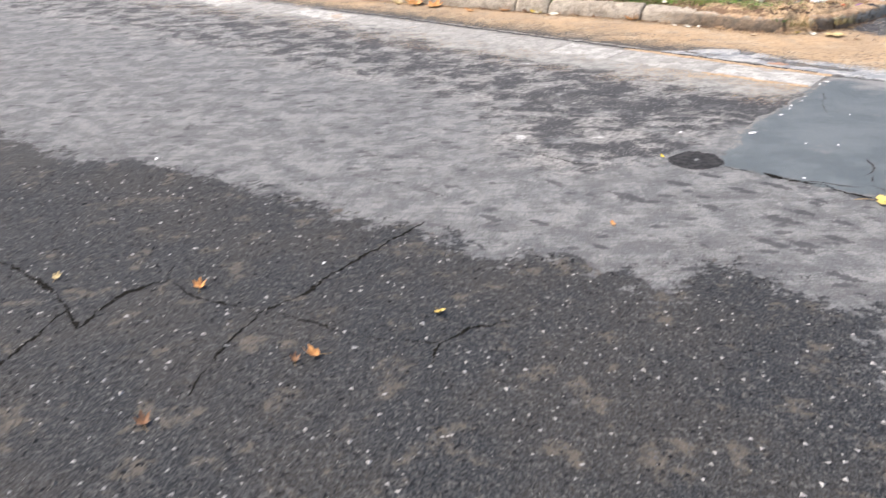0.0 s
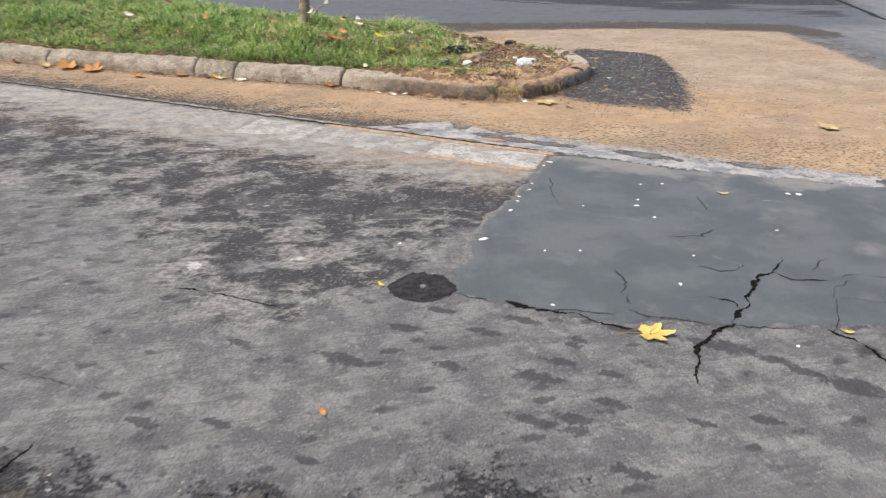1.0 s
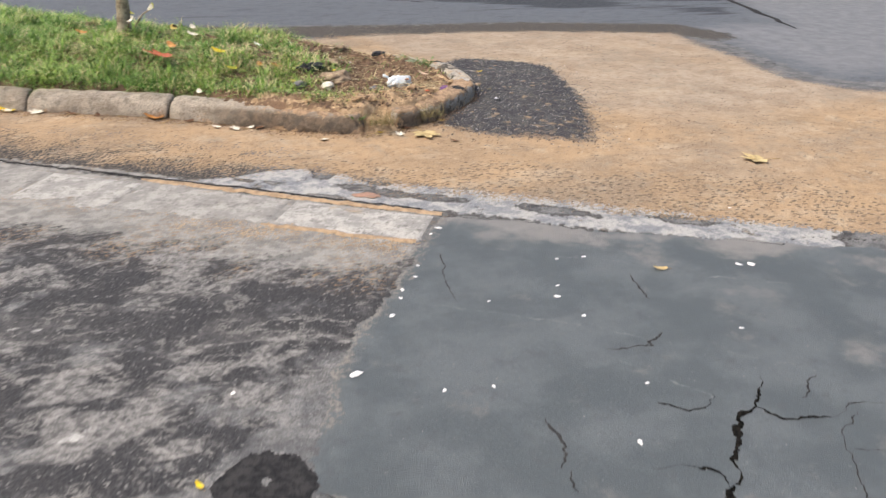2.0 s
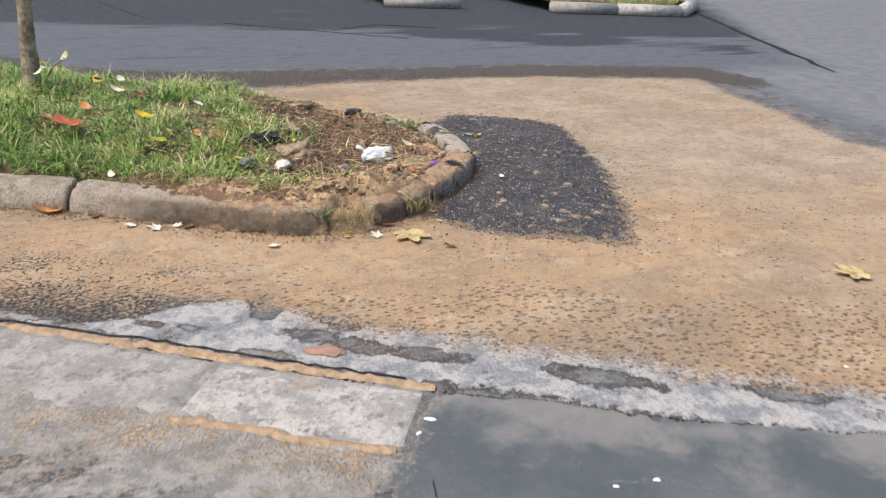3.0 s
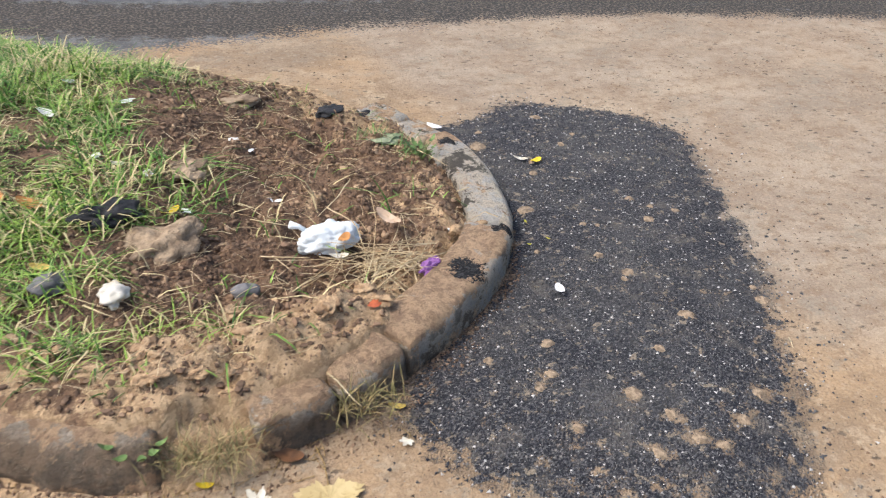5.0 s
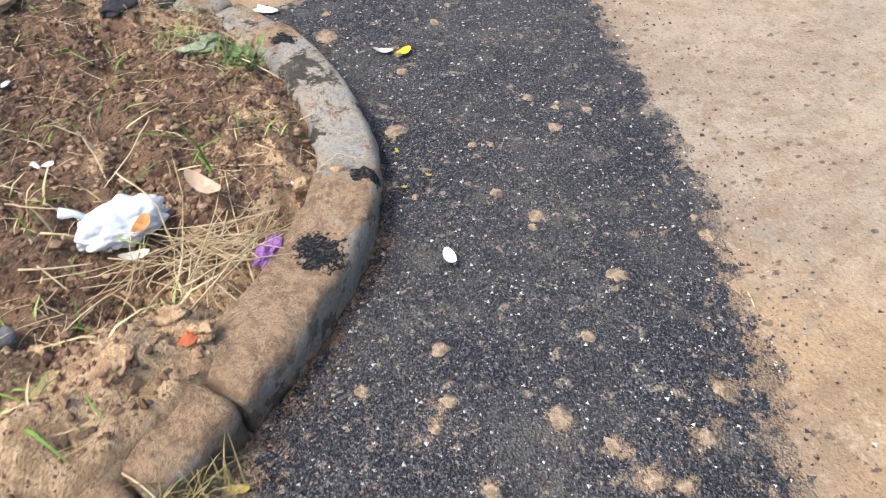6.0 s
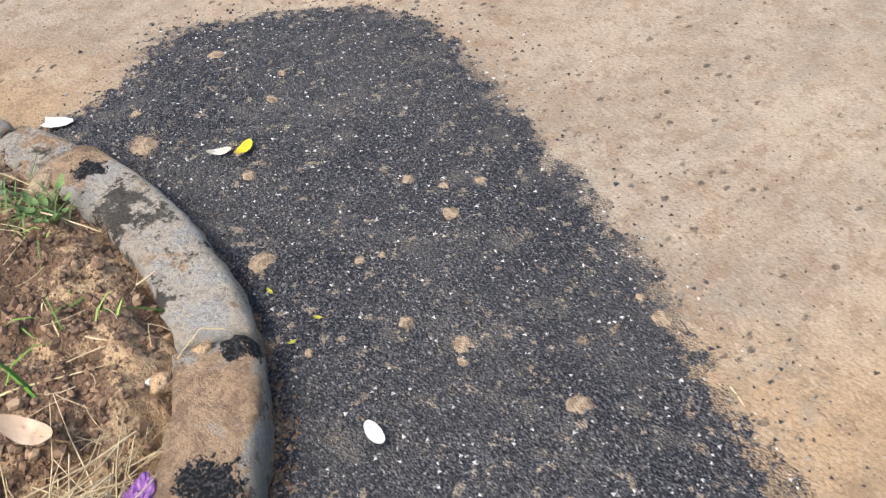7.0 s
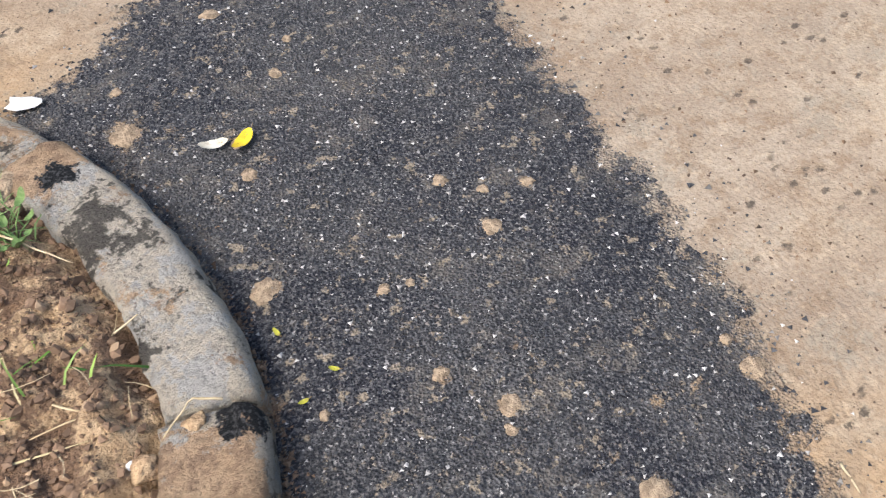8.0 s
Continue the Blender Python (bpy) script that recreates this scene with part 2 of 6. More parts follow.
    base = m.mix(m.math("MULTIPLY", m.step(pale, -0.1, 0.5), 0.9), base, m.mix(m.step(mid, 0.3, 0.7), (0.15, 0.158, 0.172), (0.215, 0.22, 0.23)))
    # coarse dark grit along the washed edges
    g = m.math("ADD", m.attr("grit"), m.math("MULTIPLY", m.math("SUBTRACT", m.noise(9, 8.0, 0.8), 0.5), 1.9))
    base = m.mix(m.step(g, 0.35, 0.6), base, m.mix(m.step(m.noise(65, 3.0), 0.508, 0.592), (0.048, 0.045, 0.043), (0.16, 0.134, 0.105)))
    # grey cement apron, eroded along its edge
    conc = m.mix(m.step(m.noise(7, 9.0, 0.76), 0.44, 0.56), (0.40, 0.392, 0.378), (0.205, 0.218, 0.235))
    conc = m.mix(m.math("MULTIPLY", m.step(m.noise(75, 5.0, 0.75), 0.520, 0.640), 0.45), conc, (0.13, 0.127, 0.125))
    conc = m.mix(m.step(m.noise(6, 6.0, 0.7), 0.620, 0.680), conc, (0.085, 0.08, 0.076))
    worn = m.noise(5.5, 9.0, 0.76)
    conc = m.mix(m.step(worn, 0.60, 0.625), conc, m.mix(m.step(m.noise(48, 4.0, 0.7), 0.46, 0.56), (0.055, 0.050, 0.045), (0.27, 0.225, 0.17)))
    ridge = m.math("ABSOLUTE", m.math("SUBTRACT", m.noise(16, 6.0, 0.7), 0.5))
    conc = m.mix(m.math("MULTIPLY", m.step(ridge, 0.022, 0.0), 0.4), conc, (0.46, 0.45, 0.43))
    rim = m.math("ABSOLUTE", m.math("SUBTRACT", worn, 0.60))
    conc = m.mix(m.math("MULTIPLY", m.step(rim, 0.012, 0.002), 0.8), conc, (0.05, 0.047, 0.044))
    c = m.math("ADD", m.attr("conc"), m.math("MULTIPLY", m.math("SUBTRACT", m.noise(13.0, 8.0, 0.72), 0.5), 0.20))
    base = m.mix(m.math("MULTIPLY", m.step(c, -0.02, 0.0), 0.8), base, (0.045, 0.042, 0.04))
    base = m.mix(m.step(c, 0.0, 0.02), base, conc)
    # clay dust washed over everything, thin where the stones poke through
    d = m.math("ADD", m.attr("dirt"), m.math("MULTIPLY", m.math("SUBTRACT", m.noise(62, 3.0, 0.6), 0.5), 1.8))
    d = m.math("ADD", d, m.math("MULTIPLY", m.math("SUBTRACT", m.noise(6, 6.0, 0.7), 0.5), 1.0))
    cover = m.math("MULTIPLY", m.step(d, 0.36, 0.52), m.step(m.attr("dirt"), 0.03, 0.15))
    base = m.mix(cover, base, dirt_colour(m))
    # brown stones of the old paving that show through the clay
    peep_at = m.mapped((1.0, 1.6, 1), radians(37), (6, 2, 0))
    peep = m.math("ADD", m.cells(30.0, peep_at), m.math("MULTIPLY", m.math("SUBTRACT", m.noise(85, 5.0, 0.74), 0.5), 1.1))
    some = m.math("ADD", m.math("MULTIPLY", m.math("SUBTRACT", m.noise(4.5, 5.0, 0.7), 0.5), 1.6), m.math("ADD", m.grey(m.cells(30.0, peep_at, out="Color")), m.attr("poke")))
    peeps = m.math("MULTIPLY", m.step(peep, 0.42, 0.27), m.step(some, 0.90, 1.02))
    base = m.mix(m.math("MULTIPLY", m.math("MULTIPLY", peeps, cover), 0.82), base, m.mix(m.step(m.noise(50, 3.0, 0.7), 0.42, 0.58), (0.050, 0.042, 0.036), (0.135, 0.105, 0.080)))
    base = m.mix(m.math("MULTIPLY", m.step(m.attr("crack"), 0.25, 0.75), 0.93), base, (0.012, 0.011, 0.011))
    h = m.math("ADD", m.math("MULTIPLY", m.noise(62, 2.5, 0.6), 0.9), m.math("MULTIPLY", fine, 0.8))
    h = m.math("MULTIPLY", h, m.step(m.math("ADD", f, m.attr("dirt")), 0.0, 0.3, 1.0, 0.55))
    h = m.math("ADD", h, m.math("MULTIPLY", m.step(cover, 0.0, 1.0), 0.35))
    m.bsdf.inputs["Specular IOR Level"].default_value = 0.2
    return m.finish(base, m.step(fine, 0.3, 0.8, 0.7, 0.95), h, 0.010, 0.9)


def patch_material():
    m = Nodes("smooth_patch_asphalt")
    a = m.mix(m.step(m.noise(2.6, 6.0, 0.65), 0.416, 0.614), (0.086, 0.101, 0.109), (0.120, 0.136, 0.144))
    a = m.mix(m.math("MULTIPLY", m.step(m.noise(4.2, 7.0, 0.72), 0.592, 0.688), 0.75), a, (0.16, 0.16, 0.16))
    a = m.mix(m.math("MULTIPLY", m.step(m.noise(11, 6.0, 0.7), 0.560, 0.670), 0.45), a, (0.082, 0.088, 0.094))
    a = m.mix(m.math("MULTIPLY", m.step(m.noise(150, 3.0, 0.7), 0.508, 0.652), 0.45), a, (0.072, 0.076, 0.080))
    a = m.mix(m.step(m.noise(120, 2.0), 0.716, 0.764), a, (0.30, 0.29, 0.28))
    dust = m.math("ADD", m.attr("dust"), m.math("MULTIPLY", m.math("SUBTRACT", m.noise(12, 6.0, 0.72), 0.5), 1.2))
    a = m.mix(m.math("MULTIPLY", m.step(dust, 0.3, 1.0), 0.8), a, m.mix(m.noise(9, 5.0, 0.7), (0.30, 0.285, 0.265), (0.18, 0.175, 0.17)))
    smear = m.noise(1.7, 8.0, 0.70, m.mapped((0.9, 2.6, 1), radians(30), (4, 0, 0)), 0.5)
    a = m.mix(m.math("MULTIPLY", m.step(smear, 0.57, 0.72), 0.40), a, (0.165, 0.172, 0.175))
    chalk = m.math("ADD", m.attr("chalk"), m.math("MULTIPLY", m.math("SUBTRACT", m.noise(22, 5.0, 0.75), 0.5), 1.7))
    a = m.mix(m.math("MULTIPLY", m.step(chalk, 0.5, 0.9), 0.42), a, (0.28, 0.295, 0.285))
    fringe = m.math("ADD", m.attr("fringe"), m.math("MULTIPLY", m.math("SUBTRACT", m.noise(38, 5.0, 0.75), 0.5), 2.2))
    a = m.mix(m.math("MULTIPLY", m.step(fringe, 0.5, 0.75), 0.7), a, m.mix(m.step(m.noise(60, 3.0, 0.7), 0.44, 0.56), (0.27, 0.245, 0.21), (0.13, 0.125, 0.118)))
    a = m.mix(m.math("MULTIPLY", m.step(m.attr("crack"), 0.3, 0.7), 0.95), a, (0.012, 0.011, 0.011))
    h = m.math("ADD", m.noise(240, 3.0, 0.7), m.math("MULTIPLY", m.noise(25, 4.0, 0.6), 0.7))
    return m.finish(a, 0.62, h, 0.003, 0.9)


def concrete_material(name, lo, hi, grime):
    m = Nodes(name)
    a = m.mix(m.step(m.noise(9, 8.0, 0.75), 0.428, 0.572), lo, hi)
    a = m.mix(m.step(m.noise(24, 6.0, 0.75), 0.552, 0.648), a, grime)
    a = m.mix(m.math("MULTIPLY", m.step(m.noise(150, 3.0, 0.7), 0.508, 0.652), 0.55), a, grime)
    a = m.mix(m.math("MULTIPLY", m.step(m.noise(2.2, 5.0, 0.65), 0.592, 0.688), 0.8), a, (0.40, 0.30, 0.20))
    a = m.mix(m.step(m.each(), 0.0, 1.0, 0.0, 0.55), a, grime)
    a = m.mix(m.math("MULTIPLY", m.step(m.noise(16, 9.0, 0.78), 0.54, 0.62), 0.6), a, (0.11, 0.105, 0.10))
    h = m.math("ADD", m.noise(120, 4.0, 0.7), m.noise(18, 4.0))
    return m.finish(a, 0.88, h, 0.005, 0.8)


def kerb_material():
    m = Nodes("weathered_kerb_stone")
    a = m.mix(m.step(m.noise(8, 8.0, 0.76), 0.43, 0.57), (0.68, 0.60, 0.495), (0.50, 0.425, 0.34))
    a = m.mix(m.math("MULTIPLY", m.step(m.noise(15, 8.0, 0.78), 0.55, 0.61), 0.45), a, (0.17, 0.15, 0.125))
    a = m.mix(m.math("MULTIPLY", m.step(m.noise(20, 6.0, 0.74), 0.57, 0.64), 0.8), a, (0.54, 0.465, 0.37))
    a = m.mix(m.math("MULTIPLY", m.step(m.noise(100, 4.0, 0.72), 0.49, 0.60), 0.40), a, (0.15, 0.12, 0.095))
    a = m.mix(m.math("MULTIPLY", m.step(m.noise(5, 9.0, 0.78), 0.50, 0.57), 0.28), a, (0.19, 0.155, 0.12))
    a = m.mix(m.math("MULTIPLY", m.step(m.noise(7, 9.0, 0.8), 0.56, 0.62), 0.8), a, (0.66, 0.60, 0.50))
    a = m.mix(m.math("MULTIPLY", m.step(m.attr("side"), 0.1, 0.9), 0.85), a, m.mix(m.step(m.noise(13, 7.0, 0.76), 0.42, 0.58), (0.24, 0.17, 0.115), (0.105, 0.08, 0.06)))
    blot = m.noise(13, 9.0, 0.76)
    patchy = m.math("ADD", blot, m.math("MULTIPLY", m.math("SUBTRACT", m.noise(4.5, 4.0, 0.6), 0.5), 0.55))
    old = m.mix(m.step(patchy, 0.43, 0.49), (0.055, 0.052, 0.048), (0.74, 0.66, 0.54))
    old = m.mix(m.step(blot, 0.52, 0.56), old, (0.66, 0.64, 0.60))
    old = m.mix(m.math("MULTIPLY", m.step(m.noise(90, 4.0, 0.72), 0.50, 0.60), 0.35), old, (0.16, 0.145, 0.125))
    a = m.mix(m.math("MULTIPLY", m.attr("nose"), 0.85), a, old)
    clay = m.math("ADD", m.attr("clay"), m.math("MULTIPLY", m.math("SUBTRACT", m.noise(12, 7.0, 0.78), 0.5), 3.0))
    a = m.mix(m.math("MULTIPLY", m.step(clay, 0.34, 0.54), 0.92), a, m.mix(m.step(m.noise(36, 6.0, 0.74), 0.44, 0.58), (0.66, 0.455, 0.285), (0.42, 0.275, 0.175)))
    tar = m.math("ADD", m.attr("tar"), m.math("MULTIPLY", m.math("SUBTRACT", m.noise(40, 5.0, 0.78), 0.5), 2.6))
    a = m.mix(m.step(tar, 0.55, 0.65), a, m.mix(m.step(m.noise(150, 2.0), 0.5, 0.6), (0.018, 0.019, 0.022), (0.09, 0.09, 0.095)))
    h = m.math("ADD", m.math("MULTIPLY", m.noise(90, 6.0, 0.75), 1.3), m.math("MULTIPLY", m.noise(18, 6.0, 0.75), 2.0))
    return m.finish(a, 0.95, h, 0.018, 1.0)


def soil_material():
    m = Nodes("crumbly_red_brown_soil")
    a = m.mix(m.step(m.noise(9, 6.0, 0.7), 0.410, 0.590), (0.25, 0.158, 0.102), (0.115, 0.075, 0.052))
    a = m.mix(m.step(m.noise(60, 4.0, 0.7), 0.500, 0.620), a, (0.29, 0.185, 0.115))
    a = m.mix(m.step(m.noise(110, 3.0, 0.7), 0.604, 0.676), a, (0.055, 0.038, 0.028))
    clay = m.math("ADD", m.attr("clay"), m.math("MULTIPLY", m.math("SUBTRACT", m.noise(9, 7.0, 0.72), 0.5), 2.8))
    a = m.mix(m.step(clay, 0.4, 0.6), a, m.mix(m.step(m.noise(30, 6.0, 0.75), 0.428, 0.572), (0.66, 0.475, 0.295), (0.43, 0.29, 0.17)))
    h = m.math("ADD", m.noise(75, 5.0, 0.75), m.math("MULTIPLY", m.noise(180, 3.0), 0.6))
    return m.finish(a, 0.96, h, 0.014, 1.0)


def black_material():
    m = Nodes("fresh_cold_mix_asphalt")
    a = m.mix(m.step(m.noise(3, 5.0, 0.65), 0.416, 0.614), (0.036, 0.037, 0.042), (0.060, 0.058, 0.060))
    a = m.mix(m.step(m.noise(2.4, 5.0, 0.65), 0.45, 0.56), a, (0.022, 0.023, 0.031))
    a = m.mix(m.step(m.noise(150, 3.0, 0.7), 0.484, 0.586), a, (0.125, 0.122, 0.125))
    a = m.mix(m.step(m.noise(130, 2.0, 0.6), 0.636, 0.684), a, (0.34, 0.33, 0.32))
    a = m.mix(m.math("MULTIPLY", m.step(m.noise(8, 7.0, 0.72), 0.53, 0.61), 0.42), a, (0.18, 0.16, 0.137))
    a = m.mix(m.math("MULTIPLY", m.step(m.noise(33, 4.0, 0.62), 0.60, 0.66), 0.8), a, (0.36, 0.295, 0.215))
    d = m.math("ADD", m.attr("dirt"), m.math("MULTIPLY", m.math("SUBTRACT", m.noise(20, 6.0, 0.78), 0.5), 2.6))
    a = m.mix(m.math("MULTIPLY", m.step(d, 0.50, 0.72), 0.85), a, dirt_colour(m))
    h = m.math("ADD", m.cells(190), m.noise(160, 3.0))
    return m.finish(a, 0.65, h, 0.006, 1.0)


def chip_material():
    m = Nodes("tarred_stone_chips")
    r = m.island()
    a = m.mix(m.step(r, 0.1, 0.7), (0.026, 0.028, 0.034), (0.105, 0.108, 0.118))
    a = m.mix(m.step(r, 0.74, 0.86), a, (0.24, 0.225, 0.21))
    a = m.mix(m.math("MULTIPLY", m.step(m.noise(2.2, 6.0, 0.7), 0.44, 0.55), 0.65), a, (0.026, 0.028, 0.038))
    a = m.mix(m.math("MULTIPLY", m.step(m.noise(13, 6.0, 0.66), 0.55, 0.63), 0.7), a, (0.30, 0.245, 0.18))
    a = m.mix(m.math("MULTIPLY", m.step(m.noise(5.5, 7.0, 0.70, m.mapped(where=(2, 6, 0))), 0.52, 0.62), 0.5), a, (0.17, 0.172, 0.178))
    a = m.mix(m.step(r, 0.88, 0.97), a, (0.62, 0.60, 0.58))
    return m.finish(a, 0.55)


def grass_material():
    m = Nodes("verge_grass")
    r = m.island()
    a = m.mix(m.step(m.noise(2.6, 5.0, 0.65), 0.40, 0.58), (0.125, 0.275, 0.038), (0.31, 0.46, 0.088))
    a = m.mix(m.step(r, 0.45, 0.85), a, (0.25, 0.38, 0.115))
    a = m.mix(m.step(r, 0.12, 0.34, 1.0, 0.0), a, (0.045, 0.115, 0.018))
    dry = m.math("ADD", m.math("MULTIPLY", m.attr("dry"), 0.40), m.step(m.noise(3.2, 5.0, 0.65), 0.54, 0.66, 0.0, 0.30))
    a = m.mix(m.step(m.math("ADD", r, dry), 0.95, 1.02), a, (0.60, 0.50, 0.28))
    return m.finish(a, 0.5)


def plain_material(name, a, b, scale=18, rough=0.8, depth=0.002):
    m = Nodes(name)
    c = m.mix(m.step(m.noise(scale, 5.0, 0.65), 0.392, 0.608), a, b)
    return m.finish(c, rough, m.noise(scale * 4, 3.0), depth, 0.6)


ROAD, PATCH, KERB, SOIL, BLACK, CHIPS, GRASS = road_material(), patch_material(), kerb_material(), soil_material(), black_material(), chip_material(), grass_material()
GUTTER = concrete_material("pale_gutter_concrete", (0.50, 0.485, 0.455), (0.31, 0.302, 0.285), (0.20, 0.19, 0.175))
FARKERB = concrete_material("far_kerb_concrete", (0.55, 0.54, 0.52), (0.40, 0.39, 0.37), (0.25, 0.24, 0.22))
TAR = plain_material("soft_tar", (0.022, 0.022, 0.024), (0.046, 0.045, 0.046), 26, 0.95, 0.008)
CRACKFILL = plain_material("crumbled_crack", (0.006, 0.006, 0.006), (0.020, 0.018, 0.016), 70, 1.0, 0.006)
HAIRLINE = plain_material("dusty_hairline_crack", (0.022, 0.022, 0.023), (0.050, 0.049, 0.048), 60, 0.95, 0.004)
CRACKFILL.node_tree.nodes["Principled BSDF"].inputs["Specular IOR Level"].default_value = 0.02
TAR.node_tree.nodes["Principled BSDF"].inputs["Specular IOR Level"].default_value = 0.1


# ---- plan ----
# u runs along the gutter, v across it towards the planted island
def uv(x, y):
    return 0.8 * x - 0.6 * y, 0.6 * x + 0.8 * y


def xy(u, v):
    return 0.8 * u + 0.6 * v, -0.6 * u + 0.8 * v


WET_EDGE = [(-30, 25.0), (-9, 10.2), (-2.1, 5.15), (-1.45, 4.68), (-1.04, 4.64), (-0.53, 4.30), (-0.19, 4.13), (0.15, 3.83), (0.44, 3.74), (0.62, 3.59), (0.77, 3.40),
            (0.93, 3.49), (1.2, 3.34), (1.40, 3.14), (1.54, 3.36), (1.72, 3.31), (1.85, 3.12), (2.05, 3.0), (1.9, 2.6), (2.2, 0.5), (4.5, -3.0), (14.0, -12.0), (-30, -12)]
PATCH_EDGE = [(1.88, 4.40), (1.98, 4.68), (2.18, 5.02), (2.38, 5.26), (2.57, 5.48), (2.70, 5.66), (2.98, 5.99), (3.30, 5.80), (3.68, 5.53), (4.28, 5.20), (5.6, 4.4), (5.2, 3.0),
              (3.35, 3.76), (2.83, 3.90), (2.36, 4.05), (2.12, 4.24)]
BLACK_EDGE = [(4.20, 8.90), (4.30, 8.93), (4.46, 8.99), (4.60, 9.07), (4.70, 9.06), (4.86, 8.96), (5.00, 8.87), (5.16, 8.70), (5.19, 8.58), (5.15, 8.40), (5.05, 8.09), (4.94, 7.80), (4.83, 7.52), (4.70, 7.29), (4.60, 7.10), (4.50, 6.94), (4.36, 6.76), (4.28, 6.76), (4.01, 6.88), (3.81, 7.03), (3.68, 7.18), (3.62, 7.36), (3.62, 7.50), (3.90, 7.72), (4.07, 7.95), (4.15, 8.3), (4.10, 8.85)]
KERB_LINE = [(-8.2, 14.4), (-0.5, 9.40), (0.22, 8.94), (0.85, 8.60), (1.50, 8.25), (2.08, 7.95), (2.42, 7.70), (2.80, 7.42), (3.00, 7.31), (3.24, 7.29), (3.50, 7.36), (3.72, 7.48), (3.98, 7.68), (4.14, 7.87), (4.22, 8.05), (4.26, 8.30), (4.255, 8.50), (4.21, 8.72), (4.16, 8.88), (4.05, 9.08)]
ISLAND_BACK = [(3.99, 9.22), (3.90, 9.42), (3.55, 9.66), (2.95, 10.02), (2.30, 10.6), (1.5, 11.45), (0.3, 12.1), (-7, 17.2)]
ISLAND = KERB_LINE + ISLAND_BACK
DIRT_EDGE = [(-8.0, 13.6), (1.5, 7.1), (2.4, 6.75), (3.2, 6.35), (4.3, 5.75), (5.2, 5.2), (7.0, 4.2), (9.0, 5.2), (8.3, 6.9), (7.3, 7.35), (7.1, 7.75), (7.27, 8.4), (7.36, 9.1), (7.55, 9.75), (6.0, 10.25), (4.3, 10.45), (3.0, 10.3), (0, 13)]
# open cracks: width and corners
CRACKS = ((0.012, [(0.47, 3.80), (0.32, 3.58), (0.17, 3.36), (0.05, 3.16), (-0.07, 3.04)]), (0.008, [(-0.07, 3.04), (-0.12, 2.87), (-0.15, 2.71), (-0.17, 2.55)]),
          (0.014, [(-1.6, 3.66), (-1.23, 3.47), (-1.1, 3.39), (-0.95, 3.27), (-0.79, 3.1), (-0.69, 2.94)]), (0.013, [(-0.69, 2.94), (-0.67, 3.07), (-0.62, 3.2), (-0.54, 3.28), (-0.48, 3.31)]),
          (0.008, [(-0.48, 3.31), (-0.40, 3.22), (-0.32, 3.15), (-0.2, 3.1), (-0.07, 3.04)]), (0.009, [(-0.79, 3.1), (-0.81, 2.89), (-0.86, 2.68)]),
          (0.008, [(0.0, 3.03), (0.09, 2.99), (0.19, 2.94), (0.32, 2.88), (0.43, 2.86), (0.58, 2.84)]), (0.009, [(0.54, 2.67), (0.58, 2.84), (0.67, 2.93), (0.81, 2.98), (0.90, 3.01)]),
          (0.010, [(3.38, 4.40), (3.30, 4.33), (3.23, 4.27), (3.17, 4.26), (3.12, 4.24)]), (0.020, [(3.13, 4.245), (3.09, 4.20), (3.01, 4.12), (2.97, 4.06)]), (0.015, [(2.97, 4.06), (2.88, 4.0), (2.83, 3.95), (2.81, 3.91)]),
          (0.013, [(2.81, 3.91), (2.76, 3.91), (2.71, 3.89), (2.62, 3.83), (2.56, 3.78), (2.49, 3.67), (2.45, 3.60)]), (0.011, [(3.23, 4.27), (3.25, 4.22), (3.29, 4.175), (3.40, 4.14)]),
          (0.005, [(3.40, 4.14), (3.51, 4.17), (3.7, 4.1)]), (0.008, [(2.84, 4.14), (2.89, 4.1), (2.90, 4.04), (2.88, 4.0)]), (0.004, [(2.74, 4.17), (2.84, 4.14)]),
          (0.007, [(2.81, 3.91), (2.87, 3.88), (2.96, 3.85), (3.03, 3.82)]), (0.006, [(2.81, 3.91), (2.67, 3.97), (2.54, 4.04), (2.48, 4.11)]),
          (0.011, [(3.12, 3.80), (3.16, 3.72), (3.17, 3.62), (3.14, 3.50), (3.2, 3.36)]), (0.008, [(2.96, 4.40), (3.00, 4.36), (3.04, 4.33), (3.12, 4.34), (3.15, 4.37)]),
          (0.007, [(3.25, 4.74), (3.19, 4.71), (3.16, 4.68), (3.09, 4.70), (3.00, 4.72)]), (0.006, [(2.60, 4.46), (2.59, 4.36), (2.52, 4.25)]), (0.005, [(2.54, 4.23), (2.51, 4.15)]),
          (0.005, [(2.80, 5.60), (2.72, 5.40), (2.68, 5.19)]), (0.006, [(3.44, 5.17), (3.37, 4.96)]), (0.004, [(3.13, 3.78), (3.29, 3.96), (3.38, 4.08), (3.50, 4.13)]),
          (0.004, [(3.34, 4.00), (3.48, 3.92), (3.62, 3.90)]), (0.004, [(3.40, 4.25), (3.55, 4.33)]), (0.020, [(2.06, 4.30), (2.12, 4.23), (2.20, 4.18), (2.28, 4.14)]), (0.012, [(2.28, 4.14), (2.32, 4.06), (2.38, 4.01), (2.43, 3.98)]),
          (0.007, [(2.20, 4.18), (2.30, 4.15), (2.42, 4.09)]), (0.006, [(1.90, 4.40), (2.02, 4.29)]), (0.008, [(0.86, 4.71), (1.03, 4.61), (1.22, 4.46)]), (0.004, [(0.13, 4.34), (0.37, 4.22), (0.66, 4.03)]))
